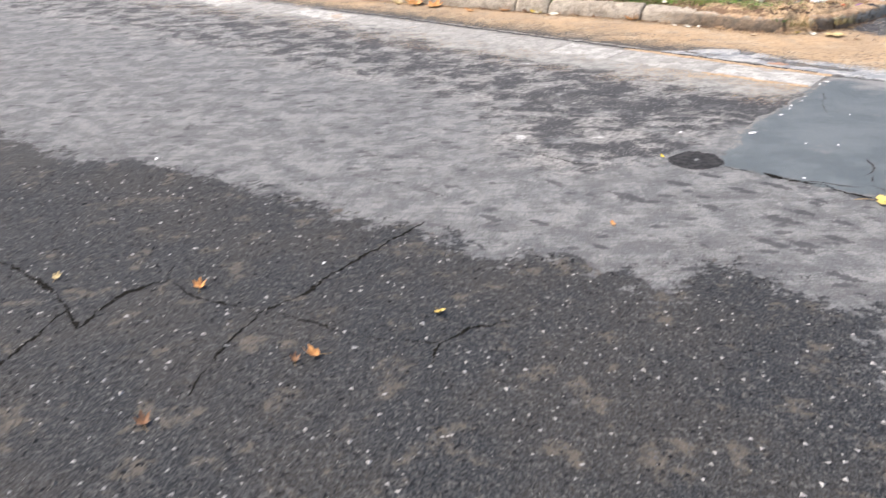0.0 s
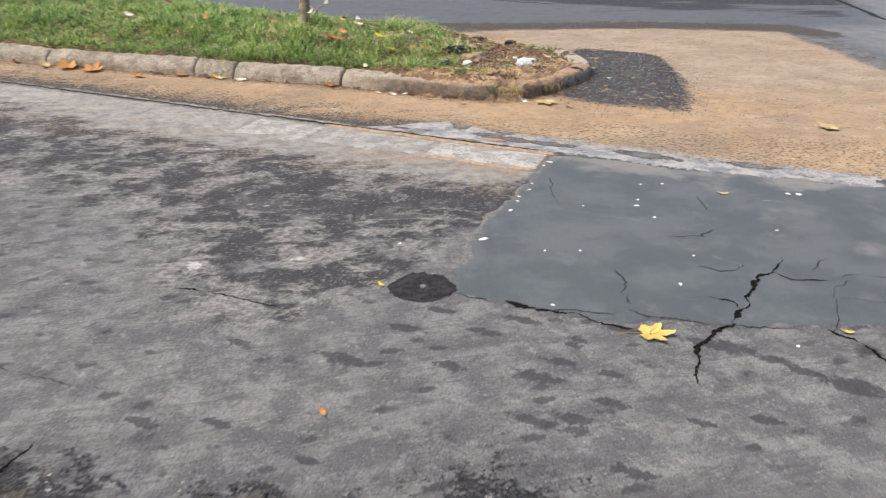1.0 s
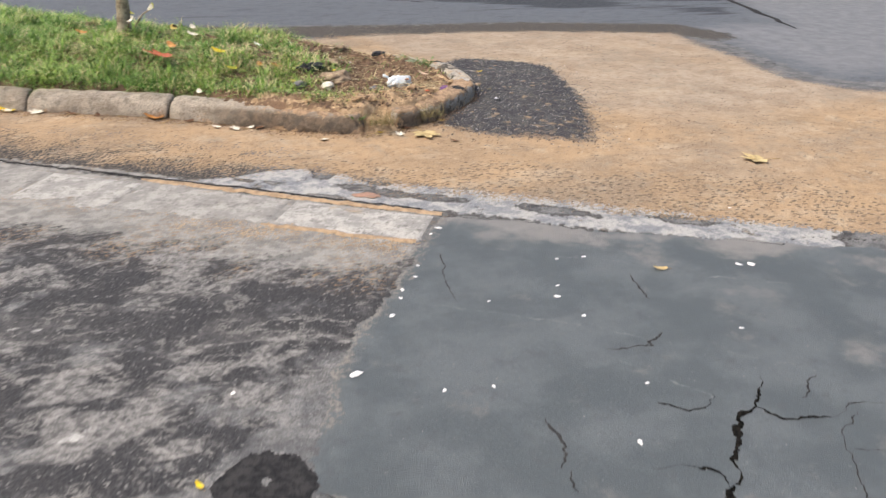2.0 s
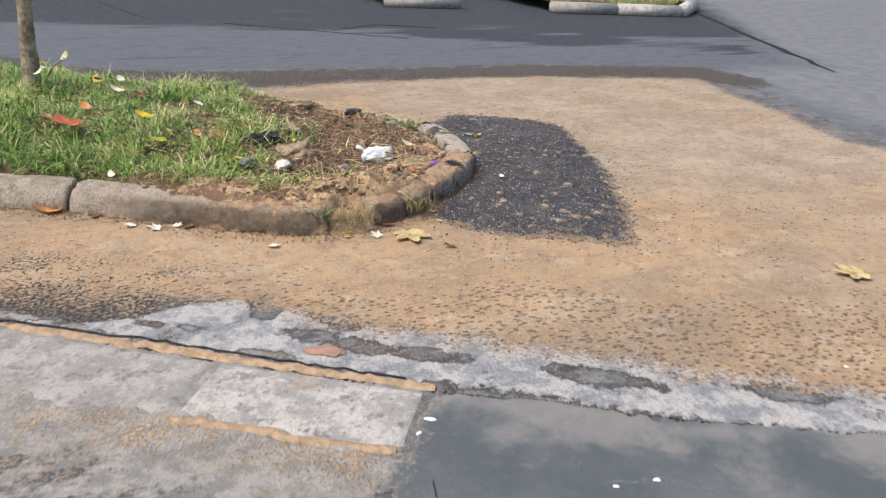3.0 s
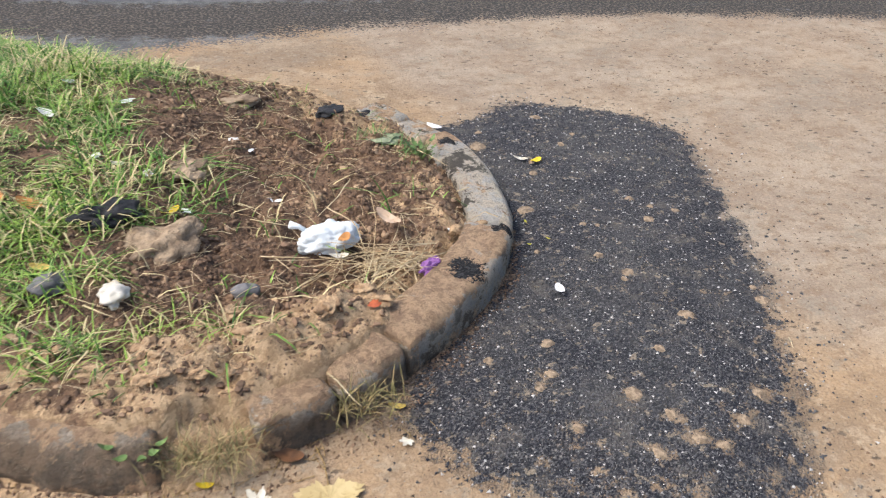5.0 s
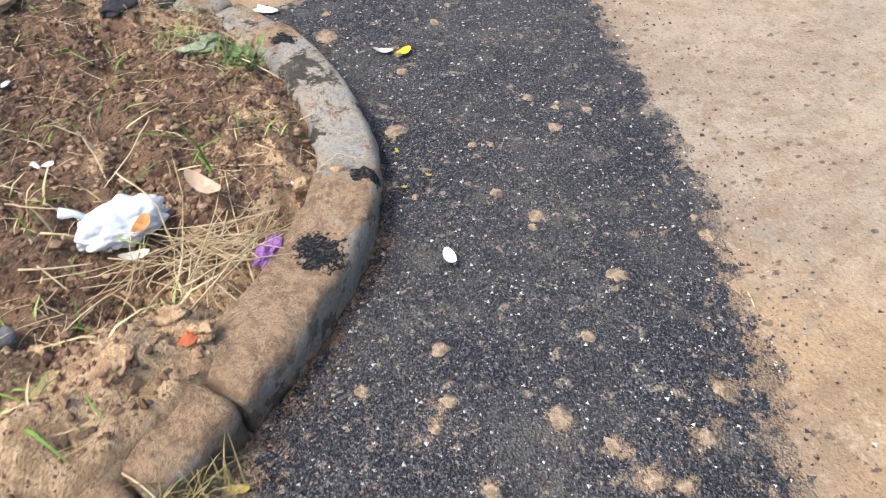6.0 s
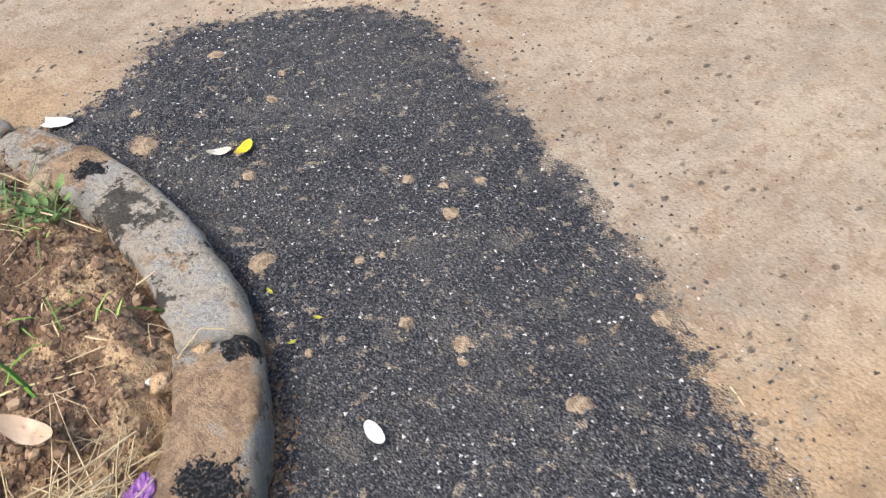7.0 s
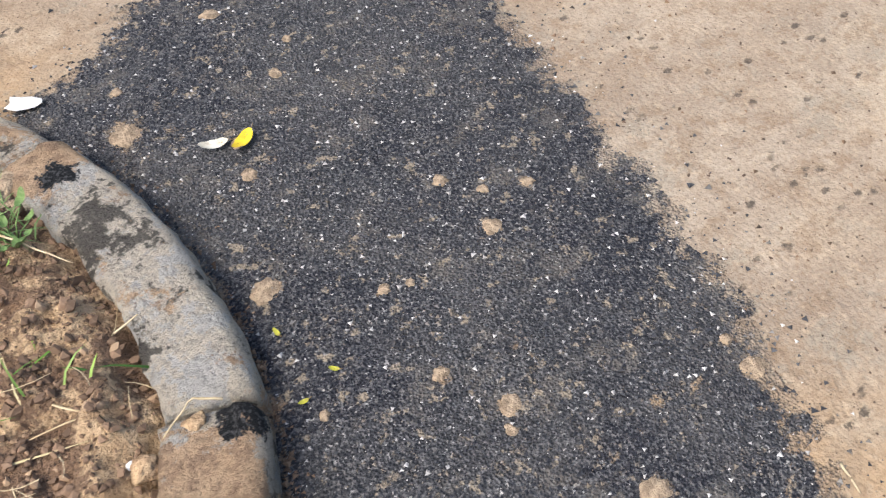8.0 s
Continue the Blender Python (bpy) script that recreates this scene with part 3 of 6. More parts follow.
CHALK = [wander(p, 60 + k, 0.03, 0.012) for k, p in enumerate(([(2.55, 5.24), (2.82, 5.04), (3.01, 4.89)], [(3.10, 4.80), (3.24, 4.67), (3.47, 4.46), (3.66, 4.27)], [(3.00, 4.64), (3.04, 4.54), (3.15, 4.37), (3.11, 4.31)], [(3.2, 5.42), (3.37, 5.37), (3.62, 5.10), (4.0, 4.86)]))]
SEAM = wander([(0.6, 8.0), (1.49, 7.20), (1.86, 6.87), (2.30, 6.52), (2.80, 6.13), (3.00, 5.985), (3.30, 5.80), (3.68, 5.53), (4.05, 5.32), (4.26, 5.17), (4.4, 5.22), (4.75, 5.06)], 8, 0.05, 0.02)
APRON_U = (-13, -4, -2.7, -2.43, -2.29, -2.20, -2.09, -2.0, -1.92, -1.84, -1.82, -1.78, -1.75, -1.66, -1.55, -1.49, -1.3, -1.1, -0.3, 0.6)
APRON_V = (6.64, 6.65, 6.64, 6.69, 6.80, 6.90, 6.98, 7.03, 6.90, 6.89, 7.01, 7.02, 6.96, 6.91, 6.88, 6.97, 6.96, 6.98, 7.0, 6.98)
CLAY_STRIP = wander([xy(-2.7, 6.610), xy(-2.4, 6.605), xy(-1.9, 6.604), xy(-1.2, 6.600)], 76, 0.03, 0.012)
CLAY_LOW = wander([(2.20, 6.16), (2.40, 6.02), (2.54, 5.90), (2.66, 5.82), (2.76, 5.755)], 78, 0.03, 0.012)
STRIP_JOINT = wander([xy(-6.0, 6.625), xy(-4.2, 6.632), xy(-2.4, 6.634), xy(-1.9, 6.638), xy(-1.3, 6.628)], 77, 0.03, 0.012)
FAR_SEAM = wander([(8.93, 9.55), (9.6, 11.1), (10.32, 12.73), (12.5, 17.5)], 9, 0.2, 0.03)
OIL_SPOTS = ((1.86, 3.56, 0.05), (1.99, 3.53, 0.05), (1.97, 3.47, 0.04), (0.76, 3.83, 0.045), (0.97, 3.77, 0.04), (1.19, 3.54, 0.035), (2.14, 3.57, 0.045), (2.85, 3.57, 0.05), (2.94, 3.44, 0.07), (2.04, 3.26, 0.05), (2.35, 3.41, 0.035), (2.55, 3.37, 0.04), (1.10, 4.56, 0.04), (2.62, 3.83, 0.05),
             (1.71, 3.91, 0.05), (1.80, 4.29, 0.04), (1.64, 4.19, 0.05), (1.90, 4.10, 0.045), (2.17, 3.93, 0.035), (2.21, 3.96, 0.03), (1.07, 4.23, 0.04), (1.18, 4.50, 0.07), (1.05, 4.85, 0.05), (2.69, 3.78, 0.08), (2.80, 3.66, 0.05), (2.96, 3.47, 0.06), (1.97, 3.78, 0.06), (2.08, 3.84, 0.05), (2.21, 3.73, 0.04), (1.38, 4.04, 0.07), (2.07, 4.14, 0.05), (2.40, 3.98, 0.05))
# dried clay lying on the black patch
CLAY_SPLATS = ((4.68, 8.13, 0.032), (4.67, 7.99, 0.042), (4.45, 8.02, 0.026), (4.45, 7.73, 0.040), (4.42, 7.70, 0.024), (4.41, 7.84, 0.030), (4.77, 7.52, 0.048), (4.78, 7.58, 0.022), (4.50, 7.50, 0.045), (4.72, 8.65, 0.025), (4.65, 8.84, 0.045), (4.33, 8.65, 0.065), (4.38, 8.77, 0.03),
               (4.44, 8.39, 0.035), (4.47, 8.47, 0.03), (4.35, 7.39, 0.045), (4.50, 7.18, 0.055), (4.20, 7.26, 0.070), (4.04, 7.38, 0.05), (3.99, 7.34, 0.04), (4.25, 7.17, 0.05), (4.27, 7.08, 0.06), (4.41, 7.11, 0.05), (4.16, 7.07, 0.05), (4.31, 7.05, 0.045), (3.91, 7.47, 0.03), (4.02, 7.19, 0.04), (4.08, 7.49, 0.04), (4.72, 8.06, 0.025), (4.79, 8.02, 0.03), (4.49, 8.00, 0.02), (4.64, 8.58, 0.03), (4.31, 8.16, 0.06), (4.24, 7.91, 0.02))


def swell(x, y):
    """Slight unevenness of the paving."""
    return 0.010 * (fbm(x * 1.1, y * 1.1, 3, 5) - 0.5) + 0.003 * (fbm(x * 9, y * 9, 2, 6) - 0.5)


def sheet_mesh(name, xs, ys, height, attrs, keep=None):
    """A height field over the grid xs by ys, with named values at its points."""
    X, Y = np.meshgrid(xs, ys)
    Z = height(X, Y)
    nx, ny = len(xs), len(ys)
    idx = np.arange(nx * ny).reshape(ny, nx)
    quads = np.stack([idx[:-1, :-1], idx[:-1, 1:], idx[1:, 1:], idx[1:, :-1]], -1).reshape(-1, 4)
    co = np.stack([X, Y, Z], -1).reshape(-1, 3)
    values = {k: np.asarray(f(X, Y), np.float32).reshape(-1) for k, f in attrs.items()}
    if keep is not None:
        ok = keep(X, Y).reshape(-1)
        quads = quads[ok[quads].all(1)]
        used = np.zeros(len(co), bool)
        used[quads.ravel()] = True
        remap = np.cumsum(used) - 1
        co, quads = co[used], remap[quads]
        values = {k: v[used] for k, v in values.items()}
    return raw_mesh(name, co, quads, values)


def raw_mesh(name, co, faces, values=None, smooth_faces=True):
    me = bpy.data.meshes.new(name)
    n, k = faces.shape
    me.vertices.add(len(co))
    me.vertices.foreach_set("co", np.asarray(co, np.float32).ravel())
    me.loops.add(n * k)
    me.loops.foreach_set("vertex_index", faces.astype(np.int32).ravel())
    me.polygons.add(n)
    me.polygons.foreach_set("loop_start", np.arange(0, n * k, k, dtype=np.int32))
    me.polygons.foreach_set("use_smooth", np.full(n, smooth_faces))
    me.update(calc_edges=True)
    for key, v in (values or {}).items():
        me.attributes.new(key, "FLOAT", "POINT").data.foreach_set("value", v)
    return me


def crack_depth(lines, width, broken=2.4):
    def f(X, Y):
        out = np.zeros(X.shape)
        for pts in lines:
            a = np.array(pts)
            near = (X > a[:, 0].min() - 0.1) & (X < a[:, 0].max() + 0.1) & (Y > a[:, 1].min() - 0.1) & (Y < a[:, 1].max() + 0.1)
            if near.any():
                x, y = X[near], Y[near]
                w = np.maximum(width * (broken * fbm(x * 9, y * 9, 2, 31) + 0.85 - 0.5 * broken), 1e-4)
                out[near] = np.maximum(out[near], 1 - smooth(0.45 * w, 1.1 * w, line_distance(x, y, pts)))
        return out
    return f


seam_crack = crack_depth([SEAM], 0.0075, 1.0)


def road_cracks(X, Y):
    return 0.8 * seam_crack(X, Y)


def film_amount(X, Y):
    return np.clip(-inside_distance(X, Y, WET_EDGE), -0.6, 0.6)


def bare_amount(X, Y):
    u, v = uv(X, Y)
    low = 4.6 - 0.75 * smooth(-3.0, -1.9, u)
    band = smooth(0.0, 0.85, v - low) * (1 - smooth(6.1, 6.3, v))
    tip = smooth(-1.0, -1.3, u - 0.25 * (v - 5.8)) * (0.75 + 0.25 * smooth(-8.0, -4.0, u))
    core = 1 - smooth(0.02, 0.24, line_distance(X, Y, [(2.48, 5.37), (2.2, 5.32), (1.7, 5.45), (1.2, 5.7)]))
    light = 1 - smooth(0.05, 0.30, line_distance(X, Y, [(2.03, 4.98), (1.7, 4.95)]))
    return np.clip(band * tip * 1.25 - 0.42 + 0.9 * core - 0.4 * light, -1, 1)


def wash_amount(X, Y):
    u, v = uv(X, Y)
    return smooth(5.55, 6.25, v) * (1 - smooth(6.6, 6.9, v)) * (1 - smooth(-1.35, -1.1, u)) * (0.62 + 0.38 * smooth(-5.0, -3.4, u))


def spot_amount(X, Y):
    out = np.zeros(X.shape)
    for x, y, r in OIL_SPOTS:
        du, dv = uv(X - x, Y - y)
        out = np.maximum(out, 1 - smooth(0.3, 1.5, np.hypot(du / 1.6, dv / 0.62) / r))
    return out


def beige_amount(X, Y):
    return np.clip(smooth(4.5, 5.0, X + 0.25 * (Y - 7.5)) * smooth(6.6, 7.6, Y) + 1.2 * (fbm(X * 0.8, Y * 0.8, 3, 45) - 0.55), 0, 1)


def grit_amount(X, Y):
    far = 1 - smooth(0.12, 0.55, line_distance(X, Y, [(1.6, 11.6), (2.3, 10.9), (3.2, 10.55), (4.3, 10.42), (6.0, 10.25), (7.5, 9.85), (7.62, 9.5)]))
    u, v = uv(X, Y)
    near = 1.5 * smooth(6.64, 6.72, v) * (0.55 + 0.45 * smooth(-1.9, -2.5, u)) * (1 - smooth(8.0, 8.4, v)) * (X < 7.5)
    return np.clip(np.maximum(0.72 * far, (0.28 + 0.2 * smooth(-1.9, -2.5, u)) * near * (1 - smooth(7.05, 7.25, v))), 0, 1)


# tree shade by the far kerb, put into the colour, plus one stained band
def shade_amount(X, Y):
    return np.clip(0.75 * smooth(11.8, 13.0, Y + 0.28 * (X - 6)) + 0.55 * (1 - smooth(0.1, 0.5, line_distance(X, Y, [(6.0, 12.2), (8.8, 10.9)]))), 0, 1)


def dirt_amount(X, Y):
    d = inside_distance(X, Y, DIRT_EDGE)
    u, v = uv(X, Y)
    a = np.maximum(smooth(-0.05, 0.55, d), 0.95 * smooth(6.66 - 0.14 * smooth(-2.1, -2.5, u), 7.05 - 0.1 * smooth(-2.1, -2.5, u), v - 0.12 * smooth(-2.3, -2.0, u) * (1 - smooth(-1.95, -1.6, u))) * (d > -0.3) * (v < 8.2)) * (0.58 + (0.04 + 0.26 * smooth(-2.35, -1.9, u)) * smooth(6.90, 7.05, v) + 0.40 * smooth(7.12, 7.5, v + 0.4 * (fbm(X * 1.5, Y * 1.5, 3, 47) - 0.5)))
    a = a * (1 - 0.35 * smooth(0.2, 0.7, fbm(X * 0.7, Y * 0.7, 3, 44)) * smooth(4.6, 5.4, X) * (1 - smooth(7.2, 8.2, Y)))
    low = 0.36 * (1 - smooth(0.03, 0.2, np.abs(v - 6.2))) * smooth(-3.5, -1.6, u) * (1 - smooth(-1.3, -1.1, u))
    return np.clip(np.maximum(a * (d > -0.5), low), 0, 1.2)


def poke_amount(X, Y):
    u, v = uv(X, Y)
    end = np.interp(u, (-2.4, -1.7, -1.0, 0.0), (7.14, 7.30, 7.60, 7.75))
    return 0.95 * smooth(6.72, 6.88, v) * (1 - smooth(-0.35, 0.0, v - end + 0.5 * (fbm(X * 2.2, Y * 2.2, 3, 46) - 0.5)))


def conc_amount(X, Y):
    """Depth inside the cement apron; its far edge is broken, with worn holes."""
    u, v = uv(X, Y)
    edge = np.interp(u, APRON_U, APRON_V)
    a = np.minimum(np.minimum(v - 6.628, edge - v), (0.6 - u) * 0.5)
    for hu, hv, ru, rv in ((-1.66, 6.82, 0.10, 0.045), (-1.50, 6.80, 0.09, 0.05), (-1.77, 6.66, 0.09, 0.025), (-1.28, 6.80, 0.13, 0.04), (-2.23, 6.745, 0.05, 0.02), (-2.09, 6.757, 0.04, 0.02), (-0.7, 6.80, 0.16, 0.05), (-0.1, 6.86, 0.12, 0.05)):
        a = np.minimum(a, (np.hypot((u - hu) / ru, (v - hv) / rv) - 1) * 0.06)
    return np.clip(a, -0.4, 0.4)


def far_amount(X, Y):
    a = inside_distance(X, Y, [(-9, 18.0), (2.3, 11.05), (4.3, 10.72), (6.0, 10.52), (7.7, 10.08), (7.5, 9.1), (7.35, 8.4), (7.2, 7.8), (7.4, 7.45), (9.0, 7.0), (30, 4), (40, 60), (-40, 60)])
    return np.clip(a, -0.6, 0.6)


def pale_amount(X, Y):
    return np.clip(inside_distance(X, Y, [(7.2, 7.6), (7.4, 9.0), (7.7, 10.1), (8.9, 10.0), (10.4, 12.8), (14, 19), (30, 19), (30, 6), (9, 7.2)]), -0.6, 0.6)


def build_road():
    def lines(a, b, lo, hi):
        tail = np.cumsum(0.05 * 1.16 ** np.arange(1, 44))
        return np.concatenate([(lo - tail)[::-1], np.arange(lo, a, 0.05), np.arange(a, b, 0.015), np.arange(b, hi, 0.05), hi + tail])

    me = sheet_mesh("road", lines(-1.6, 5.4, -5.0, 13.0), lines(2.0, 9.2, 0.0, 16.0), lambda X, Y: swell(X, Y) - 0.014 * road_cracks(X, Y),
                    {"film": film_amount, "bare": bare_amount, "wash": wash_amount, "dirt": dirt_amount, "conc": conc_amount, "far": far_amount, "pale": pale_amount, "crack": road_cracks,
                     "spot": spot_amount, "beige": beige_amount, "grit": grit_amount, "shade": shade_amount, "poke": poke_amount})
    me.materials.append(ROAD)
    return tagged(new("road", me), "worn grey asphalt road with dark bare areas, cracks and orange clay dust", "road", kind="structure")


def ragged(X, Y, amp, scale, seed):
    return amp * (fbm(X * scale, Y * scale, 4, seed) - 0.5)


def patch_inner(X, Y):
    return inside_distance(X, Y, PATCH_EDGE) + ragged(X, Y, 0.10, 7, 21) + ragged(X, Y, 0.05, 30, 22)


def build_cracks():
    """Open cracks of uneven width with crumbled rims, one object a crack."""
    for k, (width, corners) in enumerate(CRACKS):
        pts = np.array(wander(wander(wander(corners, 100 + k, 0.05, 0.014), 200 + k, 0.014, 0.007), 300 + k, 0.004, 0.0018))
        way = np.gradient(pts, axis=0)
        way /= np.linalg.norm(way, axis=1)[:, None] + 1e-9
        s = np.concatenate([[0], np.cumsum(np.linalg.norm(np.diff(pts, axis=0), axis=1))])
        ends = np.clip(np.minimum(s + 0.02, s[-1] - s + 0.02) / 0.07, 0.15, 1)
        rims = []
        for side in (-1, 1):
            w = width * ends * np.clip(1.7 * fbm(s * 14 + 7 * k, s * 0 + side * 0.4, 2, 41) + 0.9 * fbm(s * 120, s * 0 + side * 3, 2, 42 + k) - 0.85, 0.04, 1.3)
            p = pts + np.stack([-way[:, 1], way[:, 0]], -1) * (side * w)[:, None]
            inner = patch_inner(p[:, 0], p[:, 1])
            z = swell(p[:, 0], p[:, 1]) + np.where(inner > 0, 0.0005 + 0.0025 * smooth(-0.005, 0.03, inner), 0.0) + 0.0012
            rims.append(np.column_stack([p, z]))
        n = len(pts)
        i = np.arange(n - 1)
        me = raw_mesh("crack", np.concatenate(rims), np.stack([i, i + 1, i + 1 + n, i + n], -1)[:, ::-1])
        me.materials.append(CRACKFILL if width > 0.0075 else HAIRLINE)
        tagged(new("crack", me), "open black crack with crumbled rims in grey asphalt" if width > 0.0075 else "hairline black crack in grey asphalt", "crack", kind="structure")


def build_patch():
    fine = crack_depth([SEAM], 0.0075, 1.6)
    inner = patch_inner

    def both(X, Y):
        return 0.75 * fine(X, Y)

    def deep(X, Y):
        return 0.15 * fine(X, Y)

    def dust(X, Y):
        u, v = uv(X, Y)
        return np.clip(smooth(6.1, 6.6, v) + 2.6 * (fbm(X * 2.2, Y * 2.2, 5, 23) - 0.52) * smooth(-0.9, 0.3, u) + 1.6 * (fbm(X * 5, Y * 5, 5, 24) - 0.6), 0, 1)

    chalked = crack_depth(CHALK, 0.008, 2.0)

    def chalk(X, Y):
        return 0.75 * chalked(X, Y)

    def fringe(X, Y):
        return 0.8 * (1 - smooth(0.0, 0.11, inner(X, Y))) * (X < 3.0) * smooth(4.5, 4.7, Y)

    me = sheet_mesh("asphalt_patch", np.arange(1.75, 5.2, 0.009), np.arange(3.2, 6.1, 0.009),
                    lambda X, Y: swell(X, Y) + 0.0025 * smooth(-0.005, 0.03, inner(X, Y)) - 0.012 * deep(X, Y) + 0.0005,
                    {"crack": both, "dust": dust, "chalk": chalk, "fringe": fringe}, lambda X, Y: inner(X, Y) > 0)
    me.materials.append(PATCH)
    return tagged(new("asphalt_patch", me), "smooth blue-grey asphalt patch crossed by open black cracks", "pavement", kind="structure")


def black_height(X, Y):
    d = inside_distance(X, Y, rounded(BLACK_EDGE, 1)) + ragged(X, Y, 0.09, 9, 51) + ragged(X, Y, 0.07, 32, 53)
    return d, 0.022 * smooth(0.0, 0.25, d) + 0.006 * (fbm(X * 25, Y * 25, 3, 52) - 0.5) * smooth(0, 0.05, d)


def stains(X, Y):
    """Clay dust trodden in round the splats."""
    out = np.zeros(X.shape)
    for x, y, size in CLAY_SPLATS:
        out = np.maximum(out, 0.42 * (1 - smooth(0.25 * size, 0.95 * size, np.hypot(X - x, Y - y))))
    return out


def build_black_patch():
    def dirt(X, Y):
        d, _ = black_height(X, Y)
        return 0.38 * (1 - smooth(0.0, 0.045, line_distance(X, Y, KERB_LINE))) + 0.60 * (1 - smooth(0.0, 0.09, d)) + 0.17 + 0.26 * (1 - smooth(6.95, 7.45, Y)) + stains(X, Y) + 0.5 * (fbm(X * 3.5, Y * 3.5, 3, 55) - 0.5)

    me = sheet_mesh("black_asphalt_patch", np.arange(3.5, 5.35, 0.008), np.arange(6.6, 9.2, 0.008), lambda X, Y: swell(X, Y) + 0.0006 + black_height(X, Y)[1],
                    {"dirt": dirt, "beige": beige_amount}, lambda X, Y: black_height(X, Y)[0] > 0)
    me.materials.append(BLACK)
    return tagged(new("black_asphalt_patch", me), "fresh black cold-mix asphalt patch with loose chips beside the kerb", "pavement", kind="structure")


def stone_cloud(name, x, y, z, r, rng, flat=0.75):
    """Many small crushed stones in one mesh."""
    n = len(x)
    shape = np.array([(1, 0, 0), (-0.5, 0.9, 0), (-0.5, -0.9, 0), (0.15, 0.1, flat), (0, 0, -0.5)])
    a = rng.uniform(0, 2 * np.pi, n)
    p = shape[None] * (1 + rng.uniform(-0.4, 0.4, (n, 5, 3)))
    co = np.stack([p[..., 0] * np.cos(a)[:, None] - p[..., 1] * np.sin(a)[:, None], p[..., 0] * np.sin(a)[:, None] + p[..., 1] * np.cos(a)[:, None], p[..., 2]], -1) * r[:, None, None]
    co += np.stack([x, y, z], -1)[:, None]
    tri = np.array([(0, 1, 3), (1, 2, 3), (2, 0, 3), (1, 0, 4), (2, 1, 4), (0, 2, 4)])
    return raw_mesh(name, co.reshape(-1, 3), (tri[None] + 5 * np.arange(n)[:, None, None]).reshape(-1, 3), smooth_faces=False)


def build_chips(count=75000):
    """Loose tarred chips pressed into and strewn round the patch."""
    rng = np.random.default_rng(3)
    x, y = rng.uniform(3.4, 5.7, count), rng.uniform(6.4, 9.3, count)
    d, h = black_height(x, y)
    keep = (rng.random(count) < np.where(d > 0, 0.55 + 0.45 * smooth(0.0, 0.06, d + 0.06 * (fbm(x * 14, y * 14, 3, 57) - 0.5)), 0.20 * np.exp(d / 0.075))) & (inside_distance(x, y, ISLAND) < 0)
    x, y, h, d = x[keep], y[keep], h[keep], d[keep]
    r = (0.0014 + 0.0040 * rng.random(len(x)) ** 2.4) * np.where(d > 0.02, 1.0, 1.0 + 0.45 * rng.random(len(x)))
    me = stone_cloud("asphalt_chips", x, y, swell(x, y) + np.where(d > 0, 0.0012, 0.0010) + np.maximum(h, 0) + 0.1 * r, r, rng)
    me.materials.append(CHIPS)
    return tagged(new("asphalt_chips", me), "loose black and pale asphalt chips strewn on the patch", "gravel", kind="stuff")


# ---- island ----
KERB_SMOOTH = rounded(KERB_LINE, 2, False)


def island_height(X, Y):
    d = inside_distance(X, Y, ISLAND)
    nose = smooth(2.9, 3.5, X + 0.25 * (8.0 - Y))
    front = line_distance(X, Y, KERB_LINE)
    back = line_distance(X, Y, [(4.03, 9.12)] + ISLAND_BACK)
    spill = smooth(2.25, 2.6, X) * (1 - smooth(3.6, 3.75, X)) * (Y < 8.0)
    top = 0.085 + 0.045 * smooth(0.13, 0.22, front) + 0.10 * smooth(0.2, 0.9, d) * (1 - nose) - 0.035 * nose * smooth(7.6, 7.9, Y) + 0.05 * spill * (1 - smooth(0.12, 0.35, front)) * smooth(0.02, 0.09, front)
    top = np.where(back < front, 0.004 + top * smooth(0.0, 0.40, back), top)
    top = top - 0.07 * (1 - smooth(0.045, 0.115, front)) * (front < back)
    gap = (np.hypot(X - 3.22, Y - 7.30) < 0.12)
    top = np.where(gap, 0.10 * smooth(-0.03, 0.16, d), top)
    hollow = 0.05 * (1 - smooth(0.06, 0.22, np.hypot((X - 3.74) * 0.7, Y - 7.84)))
    top = top - hollow
    lumps = 0.055 * (fbm(X * 7, Y * 7, 3, 61) - 0.5) + (0.25 + nose) * 0.055 * (fbm(X * 16, Y * 16, 2, 62) - 0.5) + (0.3 + nose) * 0.020 * (fbm(X * 38, Y * 38, 2, 63) - 0.5)
    return top + lumps * smooth(0.02, 0.2, d)


def clay_amount(X, Y):
    front = 1 - smooth(0.18, 0.42, line_distance(X, Y, KERB_SMOOTH))
    back = 1 - smooth(0.1, 0.5, line_distance(X, Y, [(4.03, 9.12)] + ISLAND_BACK))
    return np.clip((0.55 + 0.55 * smooth(2.9, 3.3, X)) * front * smooth(2.2, 2.8, X) * (1 - 0.8 * smooth(7.75, 8.1, Y)) + 0.75 * back * smooth(3.2, 3.8, X) + 0.20 * smooth(3.2, 3.6, X) + 0.08 * smooth(3.72, 3.95, X), 0, 1)


def build_island():
    me = sheet_mesh("island_soil", np.arange(-1.5, 4.3, 0.0125), np.arange(7.2, 12.6, 0.0125), island_height, {"clay": clay_amount},
                    lambda X, Y: inside_distance(X, Y, ISLAND) > np.where(np.hypot(X - 3.22, Y - 7.30) < 0.12, -0.03, 0.03))
    me.materials.append(SOIL)
    return tagged(new("island_soil", me), "raised island of crumbly red-brown soil behind the kerb", "soil", kind="structure")


